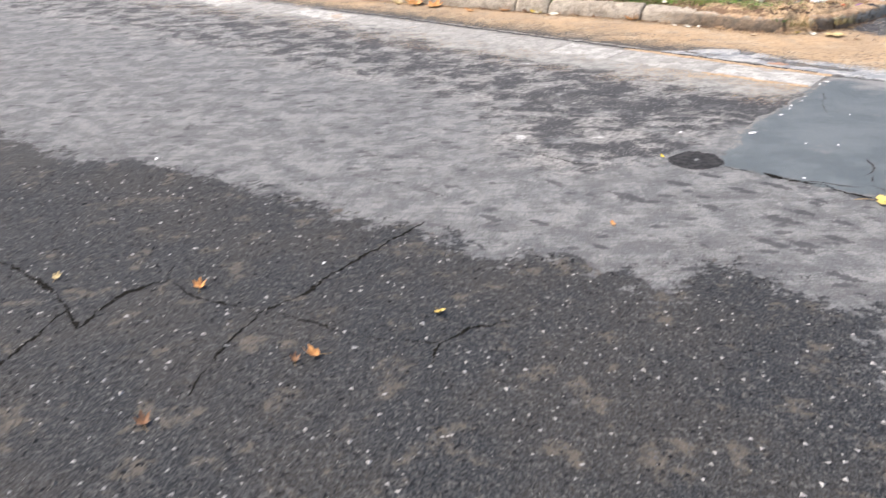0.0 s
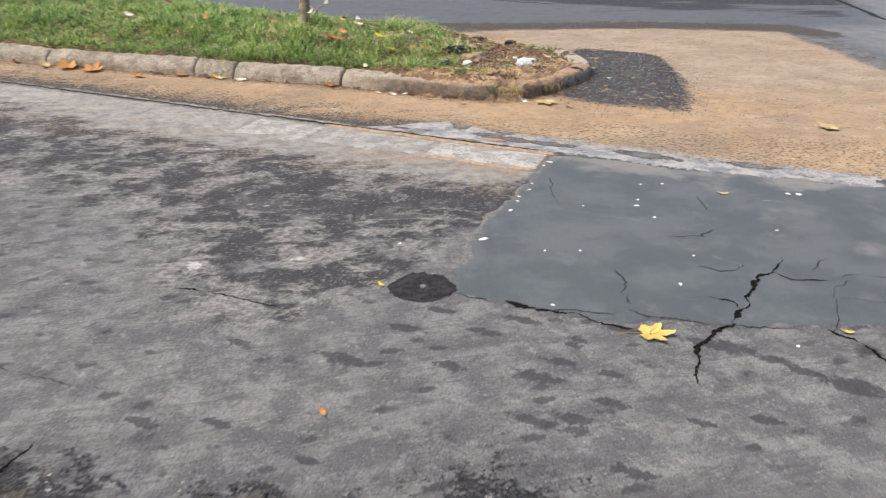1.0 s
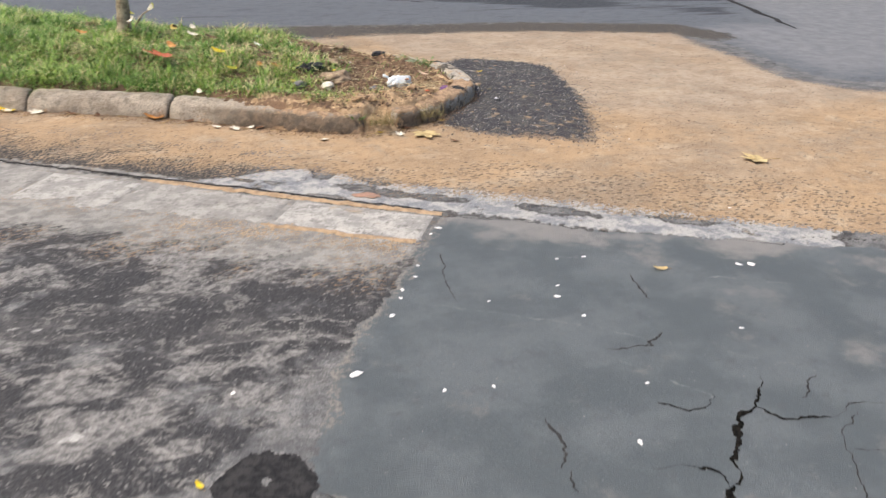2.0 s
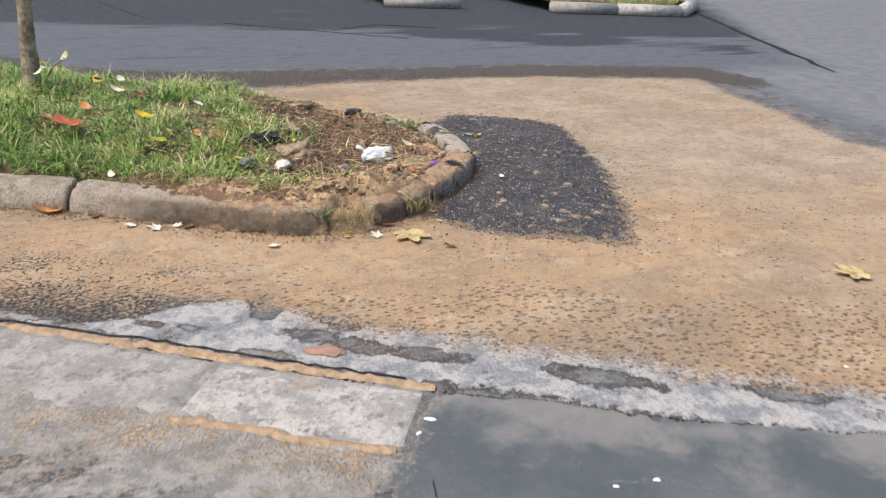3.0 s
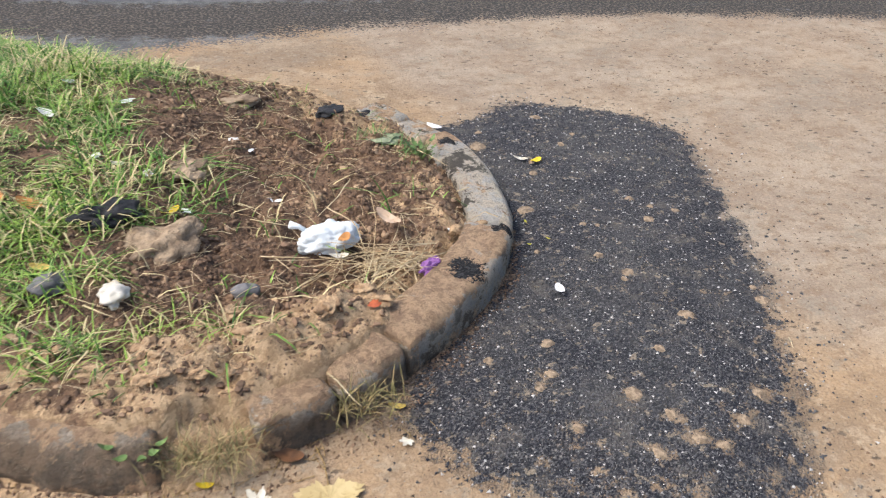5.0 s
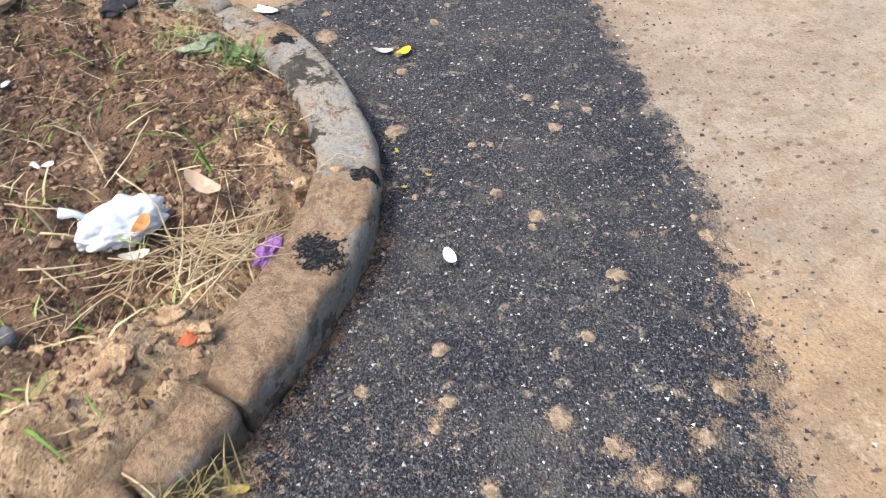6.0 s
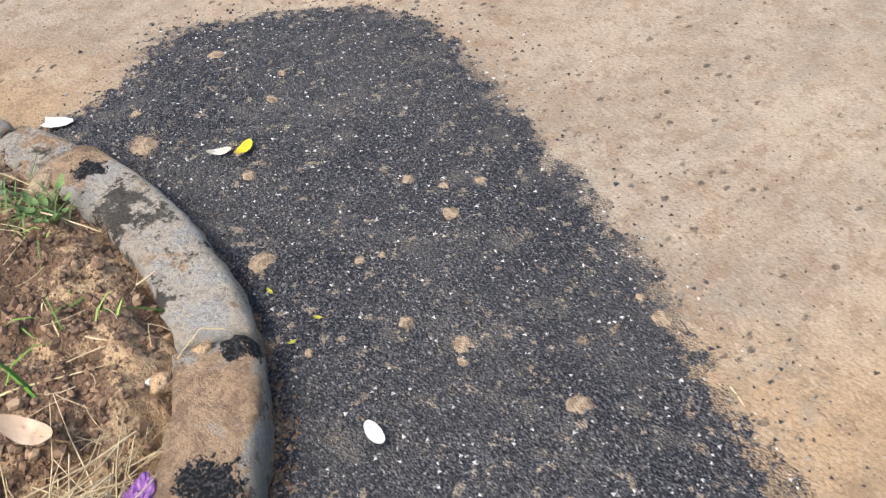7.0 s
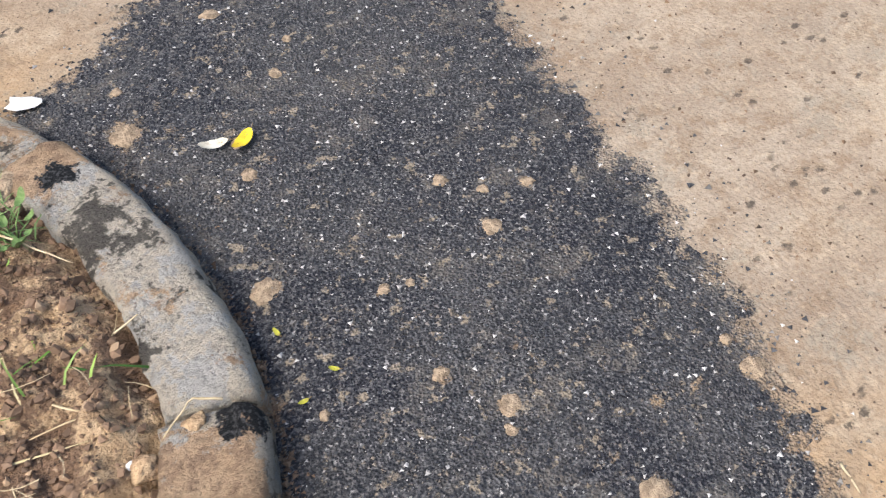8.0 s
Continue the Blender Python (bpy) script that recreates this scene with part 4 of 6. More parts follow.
def along(pts, s):
    for (ax, ay), (bx, by) in zip(pts, pts[1:]):
        l = math.hypot(bx - ax, by - ay)
        if s <= l:
            return ax + (bx - ax) * s / l, ay + (by - ay) * s / l, (bx - ax) / l, (by - ay) / l
        s -= l
    (ax, ay), (bx, by) = pts[-2:]
    l = math.hypot(bx - ax, by - ay)
    return bx, by, (bx - ax) / l, (by - ay) / l


def arc_of(pts, x, y):
    best, total, where = 1e9, 0.0, 0.0
    for (ax, ay), (bx, by) in zip(pts, pts[1:]):
        l = math.hypot(bx - ax, by - ay)
        t = min(1, max(0, ((x - ax) * (bx - ax) + (y - ay) * (by - ay)) / l / l))
        d = math.hypot(x - ax - t * (bx - ax), y - ay - t * (by - ay))
        if d < best:
            best, where = d, total + t * l
        total += l
    return where


def kerb_stone(s0, s1, seed, height, width, lean=0.0, worn=False):
    """One worn kerb stone swept along the kerb line."""
    rnd = random.Random(seed)
    n = max(8, int((s1 - s0) / 0.014))
    sharp = [(0.0, -0.06), (0.0, 0.0), (0.002, 0.35), (0.004, 0.7), (0.012, 0.88), (0.030, 0.985), (0.055, 1.0), (0.10, 1.0), (width - 0.02, 0.99), (width - 0.004, 0.93), (width, 0.6), (width, -0.06)]
    blunt = [(0.0, -0.06), (0.0, 0.0), (0.003, 0.28), (0.011, 0.50), (0.026, 0.70), (0.048, 0.86), (0.075, 0.96), (0.105, 1.0), (width - 0.02, 1.0), (width - 0.004, 0.93), (width, 0.6), (width, -0.06)]
    prof = blunt if worn else sharp
    bm = bmesh.new()
    rings = []
    for k in range(n + 1):
        f = k / n
        s = s0 + 0.006 + (s1 - s0 - 0.012) * f
        x, y, dx, dy = along(KERB_SMOOTH, s)
        end = min(f, 1 - f) * (s1 - s0)
        drop = 0.012 * max(0, 1 - end / 0.03) ** 2
        ring = []
        for w, h in prof:
            e = noise.noise(Vector((s * 9, w * 30 + h * 3, seed))) * 0.014 + noise.noise(Vector((s * 24, w * 45, h * 7 + seed))) * 0.008 + noise.noise(Vector((s * 60, w * 90, h * 15 + seed))) * 0.004
            z = h * (height + lean * (f - 0.5)) - (drop if h > 0.5 else 0) + (e if h > 0.3 else 0)
            ww = w + e * (1 if w < 0.06 else -1) + (drop * 0.6 if w < 0.05 and h > 0 else 0)
            ring.append(bm.verts.new((x - dy * ww, y + dx * ww, z)))
        rings.append(ring)
    for a, b in zip(rings, rings[1:]):
        for k in range(len(prof) - 1):
            bm.faces.new((a[k], b[k], b[k + 1], a[k + 1]))
    bm.faces.new(rings[0])
    bm.faces.new(rings[-1][::-1])
    bmesh.ops.recalc_face_normals(bm, faces=bm.faces)
    me = bpy.data.meshes.new("kerb_stone")
    bm.to_mesh(me)
    bm.free()
    for p in me.polygons:
        p.use_smooth = len(p.vertices) == 4
    co = np.array([v.co[:] for v in me.vertices])
    clay = smooth(2.3, 3.0, co[:, 0]) * (0.12 + 0.70 * smooth(0.075, 0.112, co[:, 2])) * (1 - 0.72 * smooth(7.96, 8.02, co[:, 1]) + 2.2 * smooth(8.50, 8.64, co[:, 1])) + 0.3 * (co[:, 2] < 0.03)
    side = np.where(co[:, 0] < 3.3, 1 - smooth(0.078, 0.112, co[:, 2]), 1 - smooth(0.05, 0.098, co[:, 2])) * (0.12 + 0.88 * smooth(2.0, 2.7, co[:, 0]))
    tar = np.zeros(len(co))
    for tx, ty, tr in ((3.95, 7.755, 0.075), (4.14, 7.95, 0.05), (4.17, 8.55, 0.05)):
        tar = np.maximum(tar, 1 - smooth(0.3 * tr, 1.1 * tr, np.hypot(co[:, 0] - tx, (co[:, 1] - ty) * 0.9)) * 1.0)
    nose = smooth(3.68, 3.78, co[:, 0]) * (0.55 + 0.45 * smooth(7.93, 8.0, co[:, 1]))
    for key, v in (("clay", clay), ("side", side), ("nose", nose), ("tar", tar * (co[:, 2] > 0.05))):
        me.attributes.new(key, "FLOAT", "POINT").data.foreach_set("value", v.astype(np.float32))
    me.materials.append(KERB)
    return me


def build_kerb():
    top = tagged(new("kerb"), "worn grey stone kerb with open joints, stained with orange clay", "kerb", kind="structure")
    spots = [(0.10, 9.43), (1.13, 8.66), (1.40, 8.47), (2.10, 7.94), (3.12, 7.30), (3.32, 7.30), (3.52, 7.37), (3.71, 7.475), (4.19, 7.965), (4.24, 8.68)]
    marks = [arc_of(KERB_SMOOTH, *p) for p in spots]
    cuts = [marks[0] - 0.95 * k for k in range(8, 0, -1)] + marks + [marks[-1] + 0.22, marks[-1] + 0.42]
    for k, (a, b) in enumerate(zip(cuts, cuts[1:])):
        if k == 12:
            continue                     # one stone is missing beside the tuft
        x, y, _, _ = along(KERB_SMOOTH, (a + b) / 2)
        h = 0.118 if x < 2.2 else 0.112 if x < 3.2 else 0.112 if y < 8.0 else 0.10 if k < len(cuts) - 3 else 0.075
        new("kerb_stone", kerb_stone(a, b, 10 + k, h, 0.155 if y < 8 else 0.145, 0.012 * (-1) ** k, x < 3.2)).parent = top
    return top


def build_gutter():
    top = tagged(new("gutter"), "pale concrete gutter strip of worn slabs with dirty joints", "gutter", kind="structure")
    cuts = [-13.0, -12.0, -11.0, -10.0, -9.0, -8.0, -7.0, -6.2, -5.4, -4.6, -3.92, -3.15, -2.66, -1.9, -1.22]
    for k, (a, b) in enumerate(zip(cuts, cuts[1:])):
        us, vs = np.linspace(a + 0.003, b - 0.003, 40), np.linspace(6.25, 6.575, 18)
        U, V = np.meshgrid(us, vs)
        lip = np.minimum(np.minimum(U - us[0], us[-1] - U), np.minimum(V - vs[0], vs[-1] - V))
        V = V + (0.015 + 0.11 * smooth(6.45, 6.25, V)) * (fbm(U * 7, V * 2, 4, 70) - 0.5) * 2
        X, Y = xy(U, V)
        Z = swell(X, Y) - 0.004 + 0.008 * smooth(-0.004, 0.02, lip) + 0.004 * (fbm(U * 8, V * 8, 3, 71 + k) - 0.5)
        idx = np.arange(U.size).reshape(U.shape)
        quads = np.stack([idx[:-1, :-1], idx[:-1, 1:], idx[1:, 1:], idx[1:, :-1]], -1).reshape(-1, 4)
        me = raw_mesh("gutter_slab", np.stack([X, Y, Z], -1).reshape(-1, 3), quads)
        me.materials.append(GUTTER)
        new("gutter_slab", me).parent = top
    return top


def blade_mesh(name, x, y, z, rng, length, width, lean):
    """Grass blades: three tapering joints each, bent over."""
    n = len(x)
    a, bend, low = rng.uniform(0, 2 * np.pi, n), rng.uniform(0.3, 1.0, n) * lean, rng.uniform(0.25, 1.0, n)
    l, w = length * rng.uniform(0.5, 1.25, n), width * rng.uniform(0.6, 1.3, n)
    dx, dy = np.cos(a), np.sin(a)
    rows = []
    for f, wf in ((0.0, 1.0), (0.45, 0.85), (0.8, 0.5)):
        out, up = l * bend * f ** 1.7, low * l * f * np.sqrt(np.clip(1 - (bend * f) ** 2 * 0.7, 0.15, 1))
        for side in (-1, 1):
            rows.append(np.stack([x + dx * out - dy * w * wf * side, y + dy * out + dx * w * wf * side, z + up], -1))
    out, up = l * bend, low * l * np.sqrt(np.clip(1 - bend ** 2 * 0.8, 0.1, 1))
    rows.append(np.stack([x + dx * out, y + dy * out, z + up], -1))
    co = np.stack(rows, 1).reshape(-1, 3)
    tri = np.array([(0, 1, 3), (0, 3, 2), (2, 3, 5), (2, 5, 4), (4, 5, 6)])
    faces = (tri[None] + 7 * np.arange(n)[:, None, None]).reshape(-1, 3)
    return raw_mesh(name, co, faces)


def grass_share(x, y):
    d = inside_distance(x, y, ISLAND)
    nose = smooth(2.75, 3.35, x + 0.12 * (8.0 - y) - 0.25 * smooth(8.9, 9.4, y) + 1.0 * (fbm(x * 4, y * 4, 4, 80) - 0.5))
    clump = fbm(x * 5, y * 5, 4, 81)
    return smooth(0.11, 0.20, d + 0.08 * (fbm(x * 9, y * 9, 2, 82) - 0.5)) * (1 - 0.98 * nose) * smooth(0.31, 0.49, clump + 0.14 * (1 - smooth(2.0, 2.8, x)))


def build_grass(count=270000):
    rng = np.random.default_rng(5)
    x, y = rng.uniform(-1.4, 4.2, count), rng.uniform(7.3, 12.5, count)
    keep = (inside_distance(x, y, ISLAND) > 0.10) & (rng.random(count) < grass_share(x, y))
    x, y = x[keep], y[keep]
    me = blade_mesh("grass", x, y, island_height(x, y) - 0.004, rng, 0.035 + 0.25 * np.clip(fbm(x * 6, y * 6, 3, 85) - 0.25, 0, 1) ** 1.2, 0.0026, 1.5)
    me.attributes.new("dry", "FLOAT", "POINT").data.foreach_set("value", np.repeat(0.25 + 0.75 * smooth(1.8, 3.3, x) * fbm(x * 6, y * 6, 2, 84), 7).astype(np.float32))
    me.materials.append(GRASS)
    return tagged(new("grass", me), "short green verge grass with dry straw between", "grass", kind="stuff")


# single long stalks, each a line of points
STALKS = ([(4.133, 7.979, 0.118), (4.1, 8.008, 0.128), (4.044, 7.99, 0.112)],
          [(3.651, 8.155, 0.13), (3.699, 7.982, 0.165), (3.696, 7.858, 0.135)],
          [(3.425, 7.961, 0.115), (3.491, 7.923, 0.125), (3.552, 7.911, 0.12)],
          [(3.458, 7.955, 0.115), (3.495, 7.869, 0.112)],
          [(3.442, 7.753, 0.1), (3.514, 7.79, 0.125), (3.606, 7.828, 0.12)],
          [(3.658, 7.742, 0.115), (3.639, 7.724, 0.16), (3.657, 7.662, 0.1)],
          [(3.674, 7.706, 0.12), (3.772, 7.739, 0.17), (3.861, 7.823, 0.14)],
          [(3.689, 7.774, 0.12), (3.801, 7.766, 0.16), (3.914, 7.815, 0.13)],
          [(3.773, 8.356, 0.11), (3.686, 8.168, 0.15), (3.619, 8.132, 0.115)],
          [(3.428, 8.178, 0.11), (3.487, 8.121, 0.12), (3.54, 8.102, 0.112)],
          [(3.498, 7.434, 0.115), (3.553, 7.344, 0.075)],
          [(4.722, 7.347, 0.008), (4.709, 7.325, 0.018), (4.705, 7.304, 0.008)],
          [(4.081, 8.196, 0.1), (4.121, 8.191, 0.112)],
          [(4.039, 8.481, 0.12), (4.066, 8.409, 0.125), (4.098, 8.345, 0.118)],
          [(3.925, 8.204, 0.1), (3.984, 8.097, 0.11), (3.905, 8.127, 0.1)])


# ---- loose stuff on the ground ----
def build_road_grit(count=60000):
    """Stone chips standing out of the bare dark asphalt."""
    rng = np.random.default_rng(8)
    x, y = rng.uniform(-1.7, 2.4, count), rng.uniform(1.8, 4.6, count)
    keep = inside_distance(x, y, WET_EDGE) + 0.3 * (fbm(x * 9, y * 9, 3, 90) - 0.5) > 0.02
    x, y = x[keep], y[keep]
    r = 0.0018 + 0.0125 * rng.random(len(x)) ** 2.3
    me = stone_cloud("road_grit", x, y, swell(x, y) - 0.15 * r, r, rng, 0.5)
    me.materials.append(ROADCHIPS)
    return tagged(new("road_grit", me), "grey stone chips standing out of bare dark asphalt", "gravel", kind="stuff")


def build_driveway_grit(count=14000):
    rng = np.random.default_rng(9)
    x, y = rng.uniform(1.8, 7.0, count), rng.uniform(5.6, 10.0, count)
    u, v = uv(x, y)
    keep = (inside_distance(x, y, DIRT_EDGE) > 0.1) & (inside_distance(x, y, ISLAND) < -0.01) & (v > 6.9)
    x, y = x[keep], y[keep]
    some = rng.random(len(x)) < smooth(0.40, 0.68, fbm(x * 2.5, y * 2.5, 4, 97))
    x, y = x[some], y[some]
    r = 0.0015 + 0.0052 * rng.random(len(x)) ** 2.5
    me = stone_cloud("driveway_grit", x, y, swell(x, y) + 0.1 * r, r, rng)
    me.materials.append(GRITS)
    return tagged(new("driveway_grit", me), "scattered brown and black grit on clay dust", "gravel", kind="stuff")


def build_clods(count=52000):
    """Crumbs and clods of soil on the bare end of the island."""
    rng = np.random.default_rng(12)
    x, y = rng.uniform(2.2, 4.25, count), rng.uniform(7.3, 9.5, count)
    bare = smooth(2.7, 3.3, x + 0.3 * (8.0 - y)) + 0.12
    keep = (inside_distance(x, y, ISLAND) > 0.10) & (rng.random(count) < bare * (1 - 0.5 * smooth(0.4, 0.75, clay_amount(x, y))))
    x, y = x[keep], y[keep]
    n = len(x)
    r = 0.0019 + 0.0085 * rng.random(n) ** 4.5
    bm = bmesh.new()
    bmesh.ops.create_icosphere(bm, subdivisions=1, radius=1.0)
    ball = np.array([v.co[:] for v in bm.verts])
    tri = np.array([[v.index for v in f.verts] for f in bm.faces])
    bm.free()
    p = ball[None] * (1 + rng.uniform(-0.55, 0.40, (n, len(ball), 1))) * (1 + rng.uniform(-0.3, 0.3, (n, 1, 3))) * r[:, None, None]
    p += np.stack([x, y, island_height(x, y) + 0.15 * r], -1)[:, None]
    me = raw_mesh("soil_clods", p.reshape(-1, 3), (tri[None] + len(ball) * np.arange(n)[:, None, None]).reshape(-1, 3), smooth_faces=False)
    me.materials.append(CLODS)
    return tagged(new("soil_clods", me), "loose red-brown clods and crumbs of soil", "soil", kind="stuff")


def build_clay_lumps():
    """Larger pale lumps of clay spilled over the kerb top."""
    rng = np.random.default_rng(17)
    for k in range(34):
        s0 = arc_of(KERB_SMOOTH, 2.45, 7.68) + rng.random() * 1.75
        px, py, dx, dy = along(KERB_SMOOTH, s0)
        w = rng.uniform(0.10, 0.38)
        x, y = px - dy * w, py + dx * w
        if math.hypot(x - 3.22, y - 7.3) < 0.1:
            continue
        tagged(lump("clay_clod", x, y, rng.uniform(0.02, 0.065), CLAYLUMP, "pale orange clay clod lying on the island edge", "clod", (1.0, 0.8, 0.35), 1.1, rng.uniform(0, 360), 0.42, 4), group="clay clods")


def foot_places(rng, count, spread):
    """Places strewn along the outer foot of the kerb."""
    a, b = arc_of(KERB_SMOOTH, -0.6, 9.95), arc_of(KERB_SMOOTH, 4.2, 8.7)
    out = []
    for _ in range(count):
        px, py, dx, dy = along(KERB_SMOOTH, a + (b - a) * rng.random() ** 0.8)
        w = 0.004 + spread * rng.random() ** 2.2
        out.append((px + dy * w, py - dx * w))
    return np.array(out).T


def build_kerb_debris():
    rng = np.random.default_rng(23)
    x, y = foot_places(rng, 8000, 0.09)
    r = 0.0014 + 0.0058 * rng.random(len(x)) ** 3
    me = stone_cloud("kerb_debris", x, y, swell(x, y) + 0.15 * r + np.where(black_height(x, y)[0] > 0, 0.012, 0.0), r, rng)
    me.materials.append(CLODS)
    tagged(new("kerb_debris", me), "dark soil crumbs gathered along the kerb foot", "soil", kind="stuff")
    x, y = foot_places(rng, 260, 0.14)
    me = straw_mesh("kerb_twigs", x, y, swell(x, y) + 0.004, rng, 0.06, 0.0012, 0.05)
    me.materials.append(STALK)
    tagged(new("kerb_twigs", me), "small dry twigs and stalks along the kerb foot", "twig", kind="stuff")


def straw_mesh(name, x, y, z, rng, length, width, lift):
    """Dry stalks, thin three-sided rods with a bend, lying about."""
    n = len(x)
    a, turn = rng.uniform(0, 2 * np.pi, n), rng.uniform(-0.5, 0.5, n)
    l = length * rng.uniform(0.4, 1.3, n)
    up = rng.uniform(-0.15, 1.0, n) * lift
    rings = []
    for f in (0.0, 0.35, 0.7, 1.0):
        px, py = x + np.cos(a + turn * f) * l * (f - 0.5), y + np.sin(a + turn * f) * l * (f - 0.5)
        pz = z + up * l * f + 0.12 * l * np.sin(np.pi * f) * lift
        for k in range(3):
            b = k * 2.0944
            w = width * (1 - 0.5 * f)
            rings.append(np.stack([px - np.sin(a) * w * math.cos(b), py + np.cos(a) * w * math.cos(b), pz + w * math.sin(b)], -1))
    co = np.stack(rings, 1).reshape(-1, 3)
    quads = np.array([(3 * r + k, 3 * r + (k + 1) % 3, 3 * r + 3 + (k + 1) % 3, 3 * r + 3 + k) for r in range(3) for k in range(3)])
    return raw_mesh(name, co, (quads[None] + 12 * np.arange(n)[:, None, None]).reshape(-1, 4))


def build_straw():
    rng = np.random.default_rng(14)
    n = 2600
    x, y = rng.uniform(2.0, 4.2, n), rng.uniform(7.35, 9.5, n)
    keep = (inside_distance(x, y, ISLAND) > 0.13) & (rng.random(n) < 0.25 + 0.75 * smooth(0.45, 0.62, fbm(x * 5, y * 5, 3, 91)))
    x, y = x[keep], y[keep]
    me = straw_mesh("straw", x, y, island_height(x, y) + 0.012, rng, 0.075, 0.0011, 0.22)
    me.materials.append(STRAW)
    tagged(new("straw", me), "dry broken grass stalks lying on the soil", "straw", kind="stuff")
    n = 84
    a, r = rng.uniform(0, 6.283, n), rng.random(n) ** 0.8
    x, y = 3.74 + 0.19 * r * np.cos(a), 7.87 + 0.075 * r * np.sin(a)
    tuft = tagged(new("straw_tuft"), "tangled heap of pale dry straw in a soil hollow", "straw")
    z = island_height(x, y) + rng.uniform(0.01, 0.06, n)
    for k in range(n):
        me = straw_mesh("stalk", x[k:k + 1], y[k:k + 1], z[k:k + 1], rng, rng.choice((0.12, 0.20, 0.30)), 0.0019, 0.30)
        me.materials.append(STRAW)
        new("stalk", me).parent = tuft
    for cx, cy, m, lab in ((3.22, 7.31, 150, "dry brown grass tuft growing in a kerb gap"), (3.56, 7.37, 90, "thin dry grass tuft rooted between two kerb stones")):
        x, y = cx + rng.normal(0, 0.05, m), cy + rng.normal(0, 0.025, m)
        me = blade_mesh("grass_tuft", x, y, np.full(m, 0.045), rng, 0.10, 0.0016, 1.25)
        me.materials.append(DRYGRASS)
        tagged(new("grass_tuft", me), lab, "grass")
    for cx, cy, m, length in ((4.03, 8.53, 60, 0.085), (3.92, 8.66, 30, 0.07), (3.30, 7.62, 50, 0.09), (2.98, 7.62, 70, 0.10), (3.12, 7.70, 60, 0.10)):
        x, y = cx + rng.normal(0, 0.035, m), cy + rng.normal(0, 0.03, m)
        me = blade_mesh("grass_tuft", x, y, island_height(x, y) - 0.004, rng, length, 0.0020, 1.5)
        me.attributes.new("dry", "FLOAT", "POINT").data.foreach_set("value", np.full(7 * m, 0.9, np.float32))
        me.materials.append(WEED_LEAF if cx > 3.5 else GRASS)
        tagged(new("grass_tuft", me), "thin green grass tuft rooted in bare soil", "grass")


# ---- leaves, scraps and stones ----
def resting(x, y):
    if float(inside_distance(np.array([x]), np.array([y]), ISLAND)[0]) > 0.12:
        return float(island_height(np.array([x]), np.array([y]))[0])
    d, h = black_height(np.array([x]), np.array([y]))
    return float(swell(np.array([x]), np.array([y]))[0]) + (float(h[0]) + 0.006 if d[0] > 0 else 0.003)


def leaf_blade(lobes, size, curl, seed, slim=1.0):
    """A thin leaf: a lobed or oval outline filled in rings, creased along its veins and curled."""
    rnd = random.Random(seed)
    n, rings = 66, 5
    if lobes:
        tips = [(90, 1.0), (38, 0.86), (142, 0.86), (-14, 0.62), (194, 0.62)]
    bm = bmesh.new()
    centre = bm.verts.new((0, 0, 0))
    ring_verts = []
    for k in range(1, rings + 1):
        row = []
        for i in range(n):
            a = 360 * i / n
            if lobes:
                r = 0.42 + max((t - 0.42) * max(0, 1 - abs((a - b + 180) % 360 - 180) / 27) ** 0.9 for b, t in tips)
                r *= 1 + 0.06 * math.sin(a * 0.55) + 0.04 * math.sin(i * 2.1)
                if abs((a - 270 + 180) % 360 - 180) < 22:
                    r *= 0.62
                vein = min(abs((a - b + 180) % 360 - 180) for b, _ in tips)
            else:
                c = abs(math.cos(radians(a)))
                r = 1.0 * slim / math.sqrt(math.sin(radians(a)) ** 2 * slim ** 2 + c ** 2)
                r *= 1 + 0.28 * max(0, math.sin(radians(a))) ** 8
                vein = min(abs(a - 90), abs(a - 270))
            f = k / rings
            x, y = r * f * math.cos(radians(a)) * size * 0.5, r * f * math.sin(radians(a)) * size * 0.5
            rr = f * r
            z = size * (curl * 0.35 * rr * rr + 0.02 * min(vein, 25) / 25 * f + 0.07 * abs(curl) * noise.noise(Vector((x / size * 5, y / size * 5, seed))))
            row.append(bm.verts.new((x, y, z)))
        ring_verts.append(row)
    for i in range(n):
        j = (i + 1) % n
        bm.faces.new((centre, ring_verts[0][i], ring_verts[0][j]))
        for a, b in zip(ring_verts, ring_verts[1:]):
            bm.faces.new((a[i], b[i], b[j], a[j]))
    low = min(v.co.z for v in bm.verts)
    for v in bm.verts:
        v.co.z -= low - 0.002
    return bm


def tube(points, radii, sides=8):
    bm = bmesh.new()
    rows = []
    for k, p in enumerate(points):
        p = Vector(p)
        t = (Vector(points[min(k + 1, len(points) - 1)]) - Vector(points[max(k - 1, 0)])).normalized()
        side = t.cross(Vector((0.31, 0.95, 0.05))).normalized()
        up = side.cross(t)
        rows.append([bm.verts.new(p + (side * math.cos(6.2832 * i / sides) + up * math.sin(6.2832 * i / sides)) * radii[k]) for i in range(sides)])
    for a, b in zip(rows, rows[1:]):
        for i in range(sides):
            bm.faces.new((a[i], a[(i + 1) % sides], b[(i + 1) % sides], b[i]))
    bm.faces.new(rows[0][::-1])
    bm.faces.new(rows[-1])
    return bm


def part(name, bm, material, parent=None, label="", smooth_faces=True):
    me = bpy.data.meshes.new(name)
    bm.to_mesh(me)
    bm.free()
    me.materials.append(material)
    for p in me.polygons:
        p.use_smooth = smooth_faces
    ob = new(name, me)
    if parent:
        ob.parent = parent
    return tagged(ob, label)


